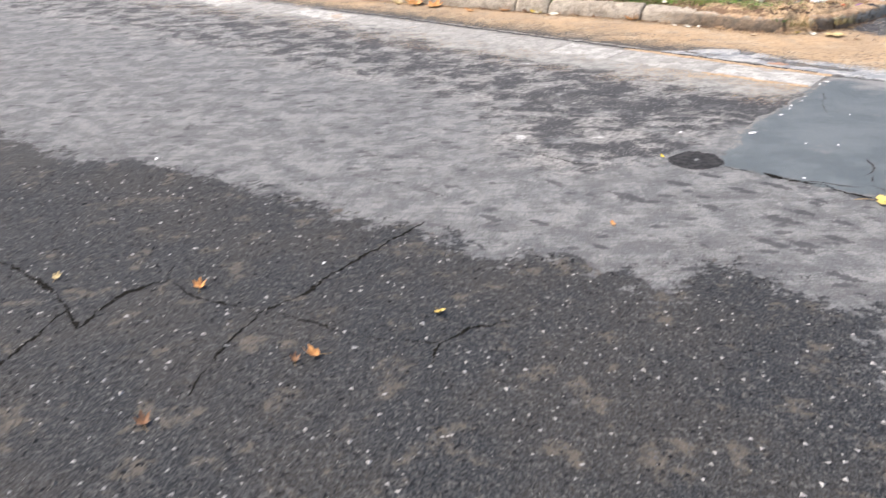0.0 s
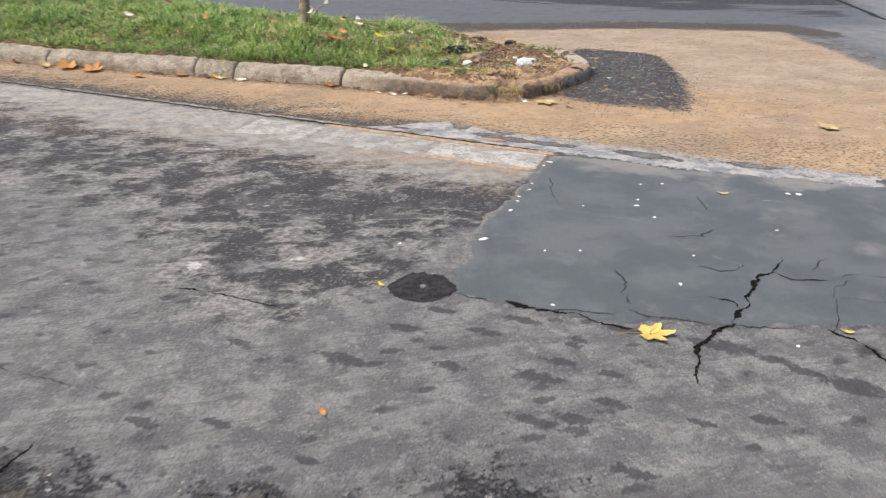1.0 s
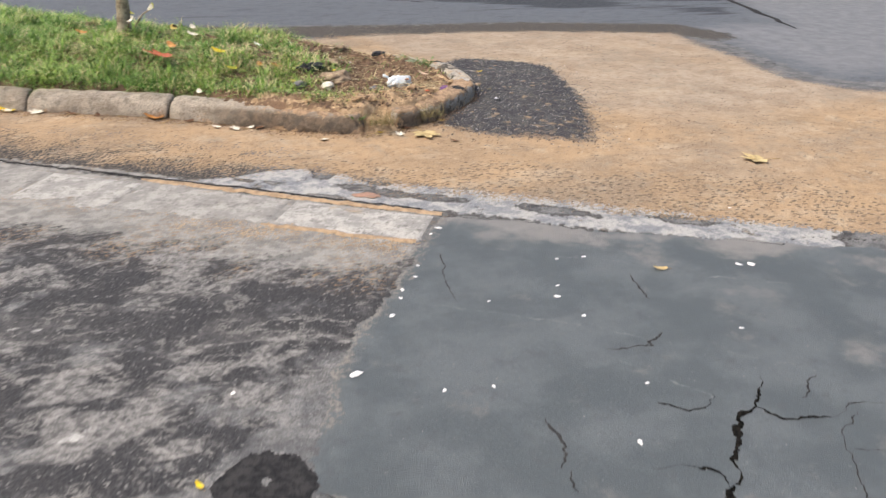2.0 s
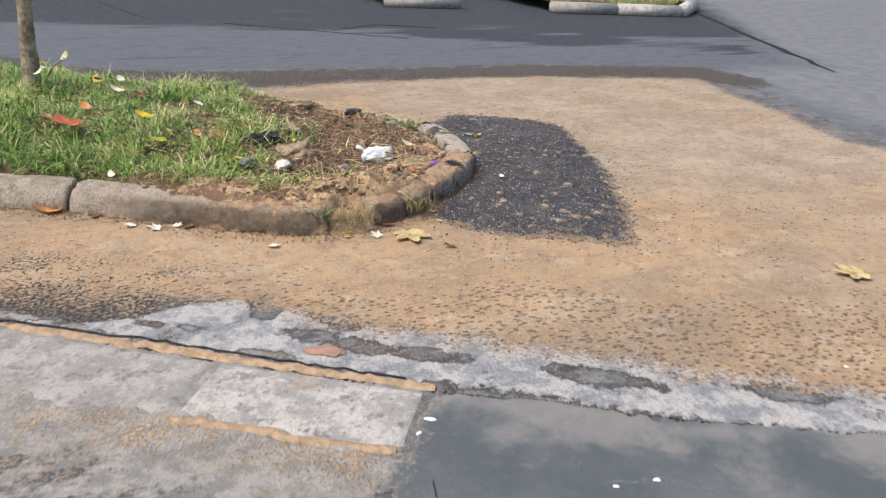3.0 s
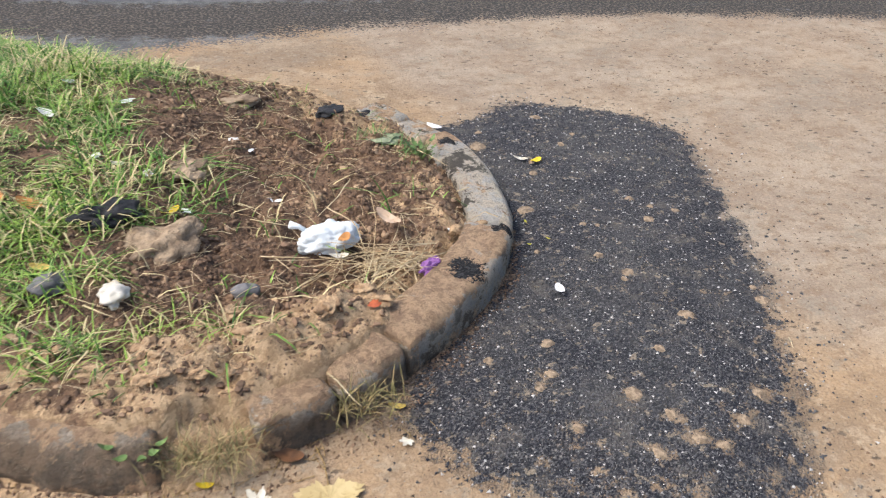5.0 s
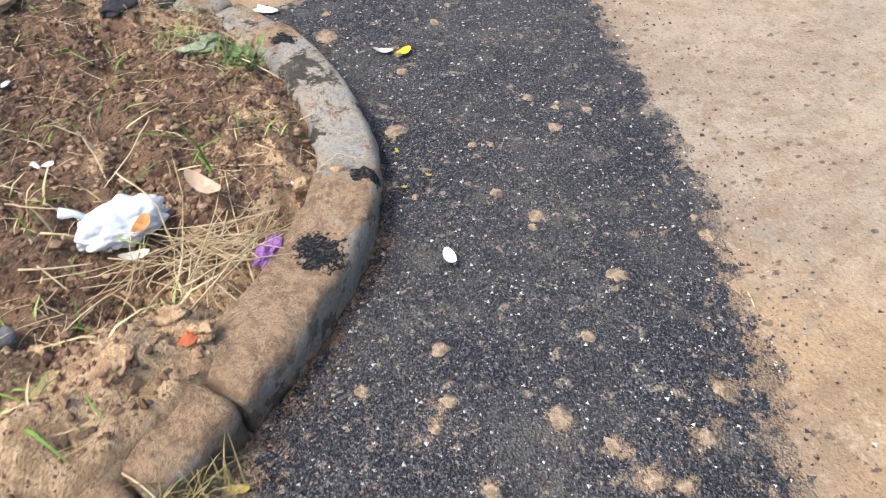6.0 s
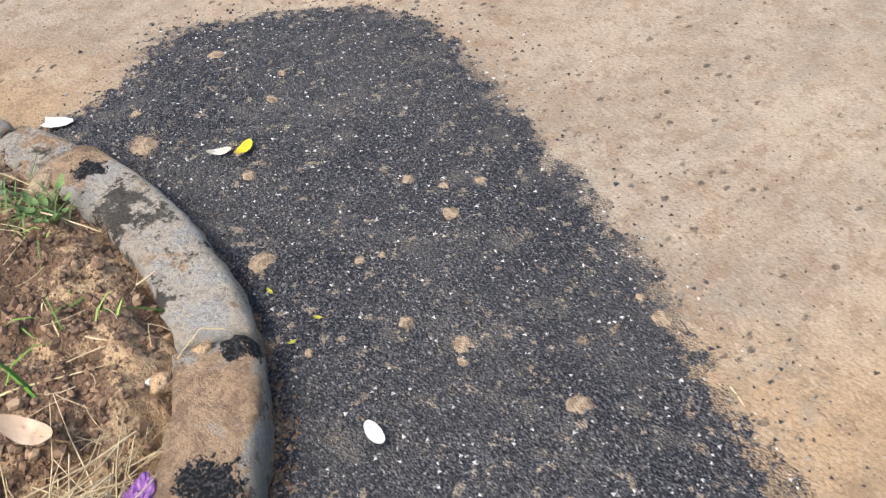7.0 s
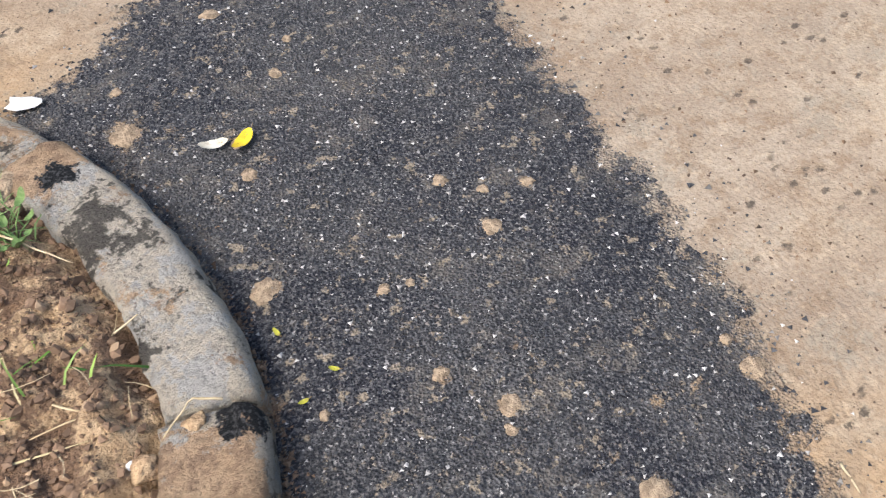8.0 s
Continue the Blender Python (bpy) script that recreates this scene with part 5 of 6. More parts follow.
def leaf(x, y, size, kind, tint, label, turn=0.0, curl=0.5, tilt=(0, 0), lift=0.0, slim=0.5, group="fallen leaves"):
    lobes = kind == "maple_leaf"
    seed = int(abs(x * 371 + y * 97)) % 89
    ob = new(kind)
    blade = part("blade", leaf_blade(lobes, size, curl, seed, slim), tint, ob)
    s = size * 0.5
    end = -0.42 if lobes else -0.9
    part("stalk", tube([(0, end * s * 0.5, 0.004), (0.04 * s, (end - 0.35) * s, 0.003 + 0.05 * s), (0.16 * s, (end - 0.8) * s, 0.004)], [0.010 * s + 0.0006, 0.009 * s + 0.0005, 0.012 * s + 0.0005], 5), STALK, ob)
    if lobes and size > 0.15:
        for a, l in ((90, 0.85), (38, 0.7), (142, 0.7)):
            tip = [v.co.copy() for v in blade.data.vertices]
            way = Vector((math.cos(radians(a)), math.sin(radians(a)), 0))
            row = [min(tip, key=lambda c, f=f: (c.xy - (way * s * l * f).xy).length) for f in (0.05, 0.35, 0.7, 1.0)]
            part("vein", tube([(c.x, c.y, c.z + 0.0008) for c in row], [0.0013, 0.0011, 0.0008, 0.0005], 4), STALK, blade)
    ob.matrix_world = pose(x, y, resting(x, y) + lift, tilt[0], tilt[1], turn)
    return tagged(ob, label, "leaf", group)


def lump(name, x, y, size, tint, label, category, squash=(1, 0.8, 0.6), rough=0.25, turn=0.0, sink=0.2, detail=3, z=None, crumple=0.0):
    """A stone, clod or crumpled thing: a ball worn or folded by noise."""
    bm = bmesh.new()
    bmesh.ops.create_icosphere(bm, subdivisions=detail, radius=0.5)
    o = Vector((x * 7.1, y * 5.3, size * 31))
    for v in bm.verts:
        c = v.co.copy()
        k = 1 + rough * noise.noise(c * 2.2 + o) + 0.5 * rough * noise.noise(c * 5.5 + o)
        if crumple:
            k += crumple * (abs(noise.noise(c * 4.0 + o)) + 0.6 * abs(noise.noise(c * 9.0 + o)) - 0.3)
        v.co = Vector((c.x * squash[0], c.y * squash[1], c.z * squash[2])) * k * size
    ob = part(name, bm, tint, smooth_faces=not crumple)
    zz = resting(x, y) if z is None else z
    ob.matrix_world = pose(x, y, zz + size * squash[2] * (0.5 - sink), 0, 0, turn)
    return tagged(ob, label, category)


def splat(x, y, size, seed):
    """A flat cake of dried clay with a ragged rim and a low crumbly top."""
    n, rings = 22, 4
    bm = bmesh.new()
    mid = bm.verts.new((0, 0, 0.0028))
    rows = []
    for k in range(1, rings + 1):
        f = k / rings
        row = []
        for i in range(n):
            a = 6.2832 * i / n
            c, d = math.cos(a), math.sin(a)
            r = 0.5 * size * f * (1 + 0.38 * noise.noise(Vector((c * 1.6, d * 1.6, seed * 3.1))) + 0.22 * noise.noise(Vector((c * 5, d * 5, seed * 1.7))))
            row.append(bm.verts.new((r * c, r * d * 0.88, (0.0028 * (1 - f ** 3) + 0.0018 * noise.noise(Vector((r * c * 160, r * d * 160, seed)))) if k < rings else -0.004)))
        rows.append(row)
    for i in range(n):
        j = (i + 1) % n
        bm.faces.new((mid, rows[0][i], rows[0][j]))
        for a, b in zip(rows, rows[1:]):
            bm.faces.new((a[i], b[i], b[j], a[j]))
    ob = part("clay_splat", bm, SPLATCLAY)
    ob.matrix_world = pose(x, y, resting(x, y) - 0.0035, 0, 0, seed * 67)
    return tagged(ob, "dried pale clay splat stuck on black asphalt chips", "clay", "clay splats")


def crumpled_bag(x, y, size):
    """A thin plastic bag crushed flat, with sharp folds and a twisted ear."""
    top = tagged(new("plastic_bag"), "crumpled pale blue-white plastic bag lying on the soil", "litter", "litter")
    bm = bmesh.new()
    bmesh.ops.create_icosphere(bm, subdivisions=5, radius=0.5)
    for v in bm.verts:
        c = v.co.copy()
        fold = sum(amp * (abs(noise.noise(c * f + Vector((k * 9.1, 3.7, 1.3)))) - 0.18) for k, (f, amp) in enumerate(((2.0, 0.42), (4.0, 0.30), (8.0, 0.16), (17.0, 0.06))))
        k = 1 + fold + 0.25 * noise.noise(c * 1.4 + Vector((5, 2, 8)))
        v.co = Vector((c.x * 1.0, c.y * 0.60, max(c.z, -0.28) * 0.46)) * k * size
    part("body", bm, BLUEPAPER, top)
    bm = tube([(-0.055, 0.028, 0.020), (-0.075, 0.040, 0.040), (-0.098, 0.046, 0.046), (-0.104, 0.050, 0.043)], [0.010, 0.007, 0.010, 0.003], 7)
    for v in bm.verts:
        v.co += Vector((0, 0.006, 0.004)) * noise.noise(v.co * 90)
    part("twisted_ear", bm, BLUEPAPER, top, "twisted white plastic end")
    top.matrix_world = pose(x, y, resting(x, y) + 0.016, 0, 0, 12)
    return top


def scrap(x, y, size, tint, label, turn=0.0, lift=0.0, name="paper_scrap", category="litter", group="litter"):
    """A torn, slightly folded flake."""
    rnd = random.Random(int(x * 1000 + y * 77))
    bm = bmesh.new()
    n = 11
    rim = [0.5 * size * rnd.uniform(0.6, 1.1) for _ in range(n)]
    mid = bm.verts.new((0, 0, size * 0.10))
    rows = [[bm.verts.new((r * f * math.cos(6.2832 * i / n), r * f * 0.65 * math.sin(6.2832 * i / n), size * (0.06 * rnd.random() + 0.10 * (1 - f)))) for i, r in enumerate(rim)] for f in (0.5, 1.0)]
    for i in range(n):
        j = (i + 1) % n
        bm.faces.new((mid, rows[0][i], rows[0][j]))
        bm.faces.new((rows[0][i], rows[1][i], rows[1][j], rows[0][j]))
    ob = part(name, bm, tint, smooth_faces=False)
    ob.matrix_world = pose(x, y, resting(x, y) + 0.001 + lift, 0, 0, turn)
    return tagged(ob, label, category, group)


def leaf_material(name, a, b, edge):
    m = Nodes(name)
    c = m.mix(m.step(m.noise(30, 5.0, 0.65), 0.4, 0.6), a, b)
    c = m.mix(m.step(m.noise(75, 4.0, 0.7), 0.58, 0.68), c, edge)
    return m.finish(c, 0.55, m.noise(160, 3.0), 0.0012, 0.6)


SAND_LEAF = leaf_material("sandy_leaf", (0.66, 0.50, 0.36), (0.56, 0.40, 0.28), (0.40, 0.27, 0.17))
TAN_LEAF = leaf_material("tan_leaf", (0.58, 0.46, 0.24), (0.48, 0.37, 0.18), (0.34, 0.24, 0.10))
YELLOW_LEAF = leaf_material("yellow_leaf", (0.72, 0.54, 0.16), (0.62, 0.45, 0.12), (0.42, 0.27, 0.08))
BRIGHT_LEAF = leaf_material("bright_yellow_leaf", (0.80, 0.62, 0.04), (0.70, 0.50, 0.03), (0.50, 0.36, 0.03))
PALE_LEAF = leaf_material("pale_leaf", (0.74, 0.70, 0.60), (0.62, 0.57, 0.46), (0.46, 0.38, 0.26))
RED_LEAF = leaf_material("red_leaf", (0.50, 0.13, 0.055), (0.40, 0.10, 0.045), (0.26, 0.07, 0.035))
ORANGE_LEAF = leaf_material("orange_leaf", (0.58, 0.29, 0.10), (0.48, 0.22, 0.07), (0.28, 0.13, 0.05))
BROWN_LEAF = leaf_material("brown_leaf", (0.20, 0.10, 0.05), (0.14, 0.07, 0.038), (0.08, 0.042, 0.026))
GREEN_LEAF = leaf_material("yellow_green_leaf", (0.48, 0.46, 0.06), (0.38, 0.38, 0.05), (0.24, 0.22, 0.04))
WEED_LEAF = leaf_material("weed_leaf", (0.16, 0.25, 0.08), (0.11, 0.19, 0.06), (0.24, 0.30, 0.14))
STALK = plain_material("leaf_stalk", (0.40, 0.28, 0.12), (0.30, 0.20, 0.09), 60, 0.7)
STRAW = plain_material("pale_straw", (0.70, 0.58, 0.38), (0.50, 0.38, 0.22), 9, 0.7)
DRYGRASS = plain_material("dry_grass", (0.32, 0.24, 0.12), (0.19, 0.17, 0.07), 25, 0.7)
STONE = plain_material("tan_stone", (0.42, 0.32, 0.22), (0.25, 0.18, 0.12), 24, 0.95, 0.02)
SPLATCLAY = plain_material("dried_clay", (0.44, 0.335, 0.23), (0.24, 0.18, 0.125), 55, 0.96, 0.010)
WHITESTONE = plain_material("white_stone", (0.72, 0.69, 0.62), (0.58, 0.55, 0.48), 30, 0.8, 0.003)
GREYSTONE = plain_material("grey_stone", (0.20, 0.195, 0.20), (0.13, 0.13, 0.135), 30, 0.85, 0.004)
PAPER = plain_material("white_paper", (0.86, 0.86, 0.85), (0.76, 0.76, 0.76), 22, 0.7)
BLUEPAPER = plain_material("pale_blue_plastic", (0.82, 0.87, 0.89), (0.68, 0.74, 0.77), 40, 0.6)
PURPLE = plain_material("purple_wrapper", (0.34, 0.16, 0.42), (0.24, 0.10, 0.31), 45, 0.4)
GREENWRAP = plain_material("faded_green_film", (0.34, 0.38, 0.25), (0.22, 0.26, 0.15), 30, 0.6)
CLAYLUMP = plain_material("pale_orange_clay", (0.54, 0.38, 0.23), (0.34, 0.22, 0.13), 40, 0.97, 0.02)
JOINTCLAY = plain_material("packed_joint_clay", (0.44, 0.315, 0.20), (0.30, 0.215, 0.14), 22, 0.96, 0.01)
PINKCLAY = plain_material("reddish_clay", (0.40, 0.23, 0.165), (0.29, 0.195, 0.145), 30, 0.9, 0.004)
BLACKLUMP = plain_material("black_tar_lump", (0.020, 0.021, 0.024), (0.045, 0.045, 0.05), 60, 0.7, 0.006)
BARK = plain_material("mottled_bark", (0.36, 0.31, 0.22), (0.16, 0.125, 0.085), 16, 0.9, 0.01)


def island_chips(name, lo, hi, odd, share):
    m = Nodes(name)
    r = m.island()
    return m.finish(m.mix(m.step(r, 1 - share, 1.0 - 0.4 * share), m.mix(m.step(r, 0.0, 0.8), lo, hi), odd), 0.8)


ROADCHIPS = island_chips("road_stone_chips", (0.008, 0.008, 0.010), (0.085, 0.083, 0.081), (0.36, 0.345, 0.33), 0.07)
GRITS = island_chips("driveway_grits", (0.05, 0.04, 0.034), (0.22, 0.14, 0.09), (0.40, 0.33, 0.26), 0.12)
CLODS = island_chips("soil_clod", (0.12, 0.078, 0.053), (0.265, 0.172, 0.112), (0.42, 0.295, 0.19), 0.12)


def clear_of_kerb(x, y, gap=0.035):
    return min(y, float(np.interp(x, *zip(*KERB_LINE[:8]))) - gap) if x < 2.6 else y


def build_leaves():
    leaf(3.44, 7.17, 0.245, "maple_leaf", TAN_LEAF, "large tan lobed leaf lying on orange clay dust", 172, 0.15)
    leaf(2.46, 3.925, 0.195, "maple_leaf", YELLOW_LEAF, "yellow lobed leaf lying beside the asphalt crack", 250, 0.3)
    leaf(5.05, 6.13, 0.23, "maple_leaf", TAN_LEAF, "large dusty tan leaf lying on the clay driveway", 70, 0.3)
    leaf(2.18, 8.50, 0.29, "maple_leaf", RED_LEAF, "red lobed leaf lying on green grass", 80, 0.3, (10, 4), 0.065)
    leaf(0.09, 8.93, 0.26, "maple_leaf", ORANGE_LEAF, "curled orange leaf lying at the foot of the kerb", 20, 0.7, (3, 0), 0.0)
    leaf(0.27, 8.80, 0.24, "maple_leaf", ORANGE_LEAF, "curled orange leaf lying at the foot of the kerb", -30, 0.7, (2, 3), 0.0)
    leaf(-0.08, 9.02, 0.16, "maple_leaf", TAN_LEAF, "curled tan leaf at the foot of the kerb", 60, 1.0)
    for x, y, size, turn in ((3.30, 7.20, 0.085, 30), (2.84, 7.25, 0.085, 200), (2.33, 7.67, 0.085, 120), (2.43, 7.60, 0.095, 75), (2.51, 7.60, 0.07, 300), (1.39, 8.45, 0.13, 10), (1.24, 8.36, 0.09, 80), (3.64, 7.28, 0.05, 140)):
        leaf(x, clear_of_kerb(x, y), size, "maple_leaf", PALE_LEAF, "small pale lobed leaf on dust beside the kerb", turn, 0.3, (6, -5))
    for x, y, size, turn, tint, lab in ((3.08, 7.33, 0.075, 100, GREEN_LEAF, "yellow-green narrow leaf at the foot of the kerb"), (3.16, 7.345, 0.07, 10, BRIGHT_LEAF, "bright yellow leaf standing against the kerb"), (3.20, 7.28, 0.04, 80, BRIGHT_LEAF, "small yellow leaf on clay dust"),
                                        (3.65, 7.39, 0.045, 70, YELLOW_LEAF, "small yellow leaf on the black patch edge"), (3.17, 7.235, 0.04, 40, TAN_LEAF, "small tan leaf on clay dust"), (1.23, 8.56, 0.12, 60, BRIGHT_LEAF, "yellow leaf leaning against the kerb"),
                                        (1.63, 4.54, 0.035, 20, BRIGHT_LEAF, "tiny yellow leaf on grey asphalt"), (3.58, 5.16, 0.07, 75, TAN_LEAF, "narrow tan leaf on the asphalt patch"), (4.48, 8.46, 0.066, 120, BRIGHT_LEAF, "bright yellow oval leaf on black asphalt chips"),
                                        (4.435, 8.49, 0.058, 70, PALE_LEAF, "pale grey oval leaf on black asphalt chips"), (4.212, 7.695, 0.058, 170, PAPER, "white oval leaf on black asphalt chips"), (3.21, 8.17, 0.07, 130, BRIGHT_LEAF, "bright yellow oval leaf on the soil"),
                                        (3.80, 7.99, 0.095, 30, SAND_LEAF, "curled sandy brown leaf on brown soil"), (3.66, 7.96, 0.07, 150, ORANGE_LEAF, "orange leaf against crumpled plastic"), (3.63, 7.89, 0.06, 90, PALE_LEAF, "pale leaf lying on dry straw"),
                                        (1.27, 3.74, 0.04, 10, ORANGE_LEAF, "small orange leaf on grey asphalt"), (4.272, 8.073, 0.018, 0, GREEN_LEAF, "tiny yellow-green leaf on black asphalt chips"), (4.297, 7.956, 0.018, 40, GREEN_LEAF, "tiny yellow-green leaf on black asphalt chips"), (4.230, 7.946, 0.018, 80, GREEN_LEAF, "tiny yellow-green leaf on black asphalt chips"), (3.17, 3.76, 0.05, 60, YELLOW_LEAF, "small yellow leaf caught in the crack")):
        leaf(x, clear_of_kerb(x, y), 0.85 * size, "oval_leaf", tint, lab, turn, 0.4, (4, 3), 0.062 if 3.6 < x < 3.83 and y > 7.8 else 0.0, 0.52)
    for x, y, size, turn, tint in ((-0.34, 3.23, 0.07, 10, ORANGE_LEAF), (0.57, 3.03, 0.06, 200, YELLOW_LEAF), (0.18, 2.76, 0.085, 100, ORANGE_LEAF), (0.12, 2.73, 0.05, 10, BROWN_LEAF), (-0.93, 3.32, 0.05, 0, TAN_LEAF), (-0.26, 2.41, 0.07, 30, BROWN_LEAF)):
        leaf(x, y, size, "maple_leaf", tint, "small curled autumn leaf on dark asphalt", turn, 1.1, (5, 5))
    for x, y, size, turn, tint, lab in ((2.54, 8.53, 0.12, 60, BRIGHT_LEAF, "bright yellow leaf lying on the grass"), (2.55, 8.24, 0.12, 100, GREEN_LEAF, "yellow-green leaf lying on the grass"), (2.40, 9.44, 0.10, 10, YELLOW_LEAF, "yellow leaf lying on the grass"), (2.40, 9.38, 0.10, 160, BROWN_LEAF, "brown leaf lying on the grass"),
                                        (2.59, 8.96, 0.12, 80, BROWN_LEAF, "dark brown leaf lying on the grass"), (2.28, 8.80, 0.11, 20, ORANGE_LEAF, "orange-brown leaf standing in the grass"), (2.88, 8.82, 0.09, 70, PAPER, "white leaf lying on the grass"), (2.93, 9.07, 0.06, 120, PAPER, "white leaf lying on the grass"),
                                        (2.48, 9.12, 0.10, 60, PALE_LEAF, "pale leaf half hidden in the grass"), (2.53, 9.39, 0.09, 10, PALE_LEAF, "pale leaf half hidden in the grass"), (2.41, 7.78, 0.075, 80, RED_LEAF, "reddish leaf near the kerb edge"), (2.76, 8.31, 0.08, 10, ORANGE_LEAF, "orange-brown leaf on bare soil"),
                                        (2.85, 8.24, 0.09, 60, ORANGE_LEAF, "faded pink leaf on bare soil"), (2.88, 7.97, 0.06, 80, YELLOW_LEAF, "small yellow leaf on the soil"), (3.08, 8.41, 0.05, 100, PALE_LEAF, "small pale leaf on the soil"), (2.30, 7.99, 0.07, 0, PALE_LEAF, "pale leaf half hidden in the grass"),
                                        (1.2, 9.6, 0.14, 0, ORANGE_LEAF, "orange-brown leaf on the grass"), (0.55, 9.9, 0.12, 50, PALE_LEAF, "pale leaf on the grass"), (1.75, 9.3, 0.10, 70, ORANGE_LEAF, "orange-brown leaf on the grass"), (0.9, 10.6, 0.13, 30, BROWN_LEAF, "brown leaf on the grass")):
        leaf(x, y, 0.72 * size, "oval_leaf", tint, lab, turn, 0.4, (12, -8), 0.04 if x < 2.75 else 0.012, 0.62)
    for x, y, size, turn in ((0.63, 8.53, 0.13, 60), (0.76, 8.70, 0.11, 80), (0.95, 8.58, 0.15, 100), (1.14, 8.53, 0.09, 30), (1.58, 8.20, 0.07, 60), (1.72, 8.18, 0.06, 20), (2.02, 7.96, 0.14, 70), (2.20, 7.87, 0.08, 110), (2.97, 7.37, 0.10, 90), (3.38, 7.31, 0.09, 60), (-0.33, 9.46, 0.10, 20), (3.55, 6.99, 0.06, 50), (2.55, 7.57, 0.08, 110)):
        leaf(x, clear_of_kerb(x, y), 0.75 * size, "oval_leaf", BROWN_LEAF if size < 0.12 else ORANGE_LEAF, "curled brown leaf lying at the foot of the kerb", turn, 0.5, (4, 3), 0.0, 0.6)


def build_litter():
    crumpled_bag(3.63, 8.02, 0.175)
    lump("wrapper", 3.872, 7.815, 0.075, PURPLE, "torn purple wrapper among dry straw", "litter", (1.0, 0.6, 0.45), 0.5, 40, 0.1, 4, 0.082, 0.8)
    lump("wrapper", 3.97, 8.62, 0.10, GREENWRAP, "faded green film scrap on soil behind the kerb", "litter", (1.0, 0.7, 0.2), 0.5, 20, 0.1, 3, None, 0.7)
    scrap(4.225, 8.885, 0.085, PAPER, "torn white wrapper beside the kerb end", -40, 0.004, "wrapper")
    scrap(3.66, 7.63, 0.05, RED_LEAF, "small orange-red scrap on pale clay", 30, 0.004)
    for k, (x, y, size) in enumerate(((2.17, 4.88, 0.075), (2.42, 5.19, 0.045), (2.53, 5.36, 0.035), (2.50, 5.30, 0.03), (2.91, 5.85, 0.05), (2.85, 5.80, 0.035), (2.39, 4.70, 0.03), (2.54, 4.66, 0.028), (3.23, 5.39, 0.03), (3.35, 5.37, 0.035), (3.06, 4.94, 0.04), (3.97, 5.06, 0.07),
                                      (3.92, 5.08, 0.05), (3.54, 4.66, 0.03), (3.00, 4.50, 0.03), (2.79, 4.26, 0.035), (2.67, 5.53, 0.03), (2.62, 5.44, 0.03), (2.79, 5.16, 0.025), (2.93, 3.72, 0.03), (1.80, 4.92, 0.03), (2.22, 4.22, 0.03), (3.05, 5.1, 0.05), (3.1, 5.18, 0.03), (0.1, 3.42, 0.03), (-1.0, 4.66, 0.05), (4.35, 5.6, 0.03))):
        scrap(x, y, 0.72 * size, PAPER, "small white flake lying on grey asphalt", 40 * k)
    for k, (x, y, size) in enumerate(((3.44, 8.65, 0.045), (3.49, 8.62, 0.04), (3.50, 8.29, 0.04), (3.53, 8.29, 0.035), (3.02, 8.46, 0.06), (3.16, 8.36, 0.06), (3.25, 8.19, 0.05), (3.12, 8.89, 0.06), (2.36, 7.80, 0.045), (3.99, 8.00, 0.028))):
        scrap(x, y, size, PAPER, "small white scrap lying on brown soil", 55 * k, 0.006)


def build_stones():
    lump("rock", 3.18, 8.02, 0.20, STONE, "rounded tan rock half sunk in the soil", "rock", (1.0, 0.75, 0.5), 0.55, 20, 0.42, 4)
    lump("rock", 3.28, 8.40, 0.13, STONE, "flat tan stone lying on the soil", "rock", (1.0, 0.8, 0.3), 0.7, 60, 0.3, 4)
    lump("rock", 3.04, 8.12, 0.13, BLACKLUMP, "black tar lump beside the tan rock", "rock", (1.0, 0.7, 0.45), 0.8, 10, 0.3, 4)
    lump("rock", 2.91, 7.91, 0.12, GREYSTONE, "purplish grey stone among grass", "rock", (1.0, 0.7, 0.4), 0.7, 30, 0.35, 4)
    lump("rock", 3.05, 7.80, 0.085, WHITESTONE, "white stone lying among thin grass", "rock", (0.8, 0.95, 0.55), 0.7, 0, 0.3, 4)
    lump("rock", 3.36, 7.78, 0.07, GREYSTONE, "dark grey stone on pale clay", "rock", (1.0, 0.8, 0.6), 0.35, 0, 0.2)
    lump("rock", 3.94, 8.95, 0.10, BLACKLUMP, "black tar lump on the clay edge", "rock", (1.1, 0.8, 0.5), 0.9, 0, 0.3, 4)
    lump("rock", 3.82, 8.90, 0.09, BLACKLUMP, "dark tar lump on brown soil", "rock", (1.1, 0.8, 0.4), 0.9, 50, 0.35, 4)
    lump("rock", 3.50, 9.00, 0.14, STONE, "tan clod half sunk in the grass", "rock", (1.2, 0.8, 0.3), 0.8, 20, 0.4, 4)
    lump("rock", 4.09, 8.60, 0.10, STONE, "broken stone lying behind the kerb", "rock", (1.0, 0.7, 0.5), 0.4, 40, 0.15)
    # a flat reddish clay blotch on the apron, added as a low lump
    lump("clay_blotch", 2.77, 6.335, 0.105, PINKCLAY, "flat reddish clay blotch on the grey apron", "brick", (1.25, 0.7, 0.06), 0.7, -30, 0.45, 4)
    for x, y, size in ((4.084, 7.983, 0.045), (4.003, 7.979, 0.045)):
        lump("clay_clod", x, y, size, CLAYLUMP, "brown clay lump lying at the kerb joint", "clod", (1.0, 0.85, 0.7), 0.5, 20, 0.25, 4, 0.085)
    for k, (x, y, size) in enumerate(CLAY_SPLATS):
        splat(x, y, size if y > 7.45 else 0.72 * size, k)


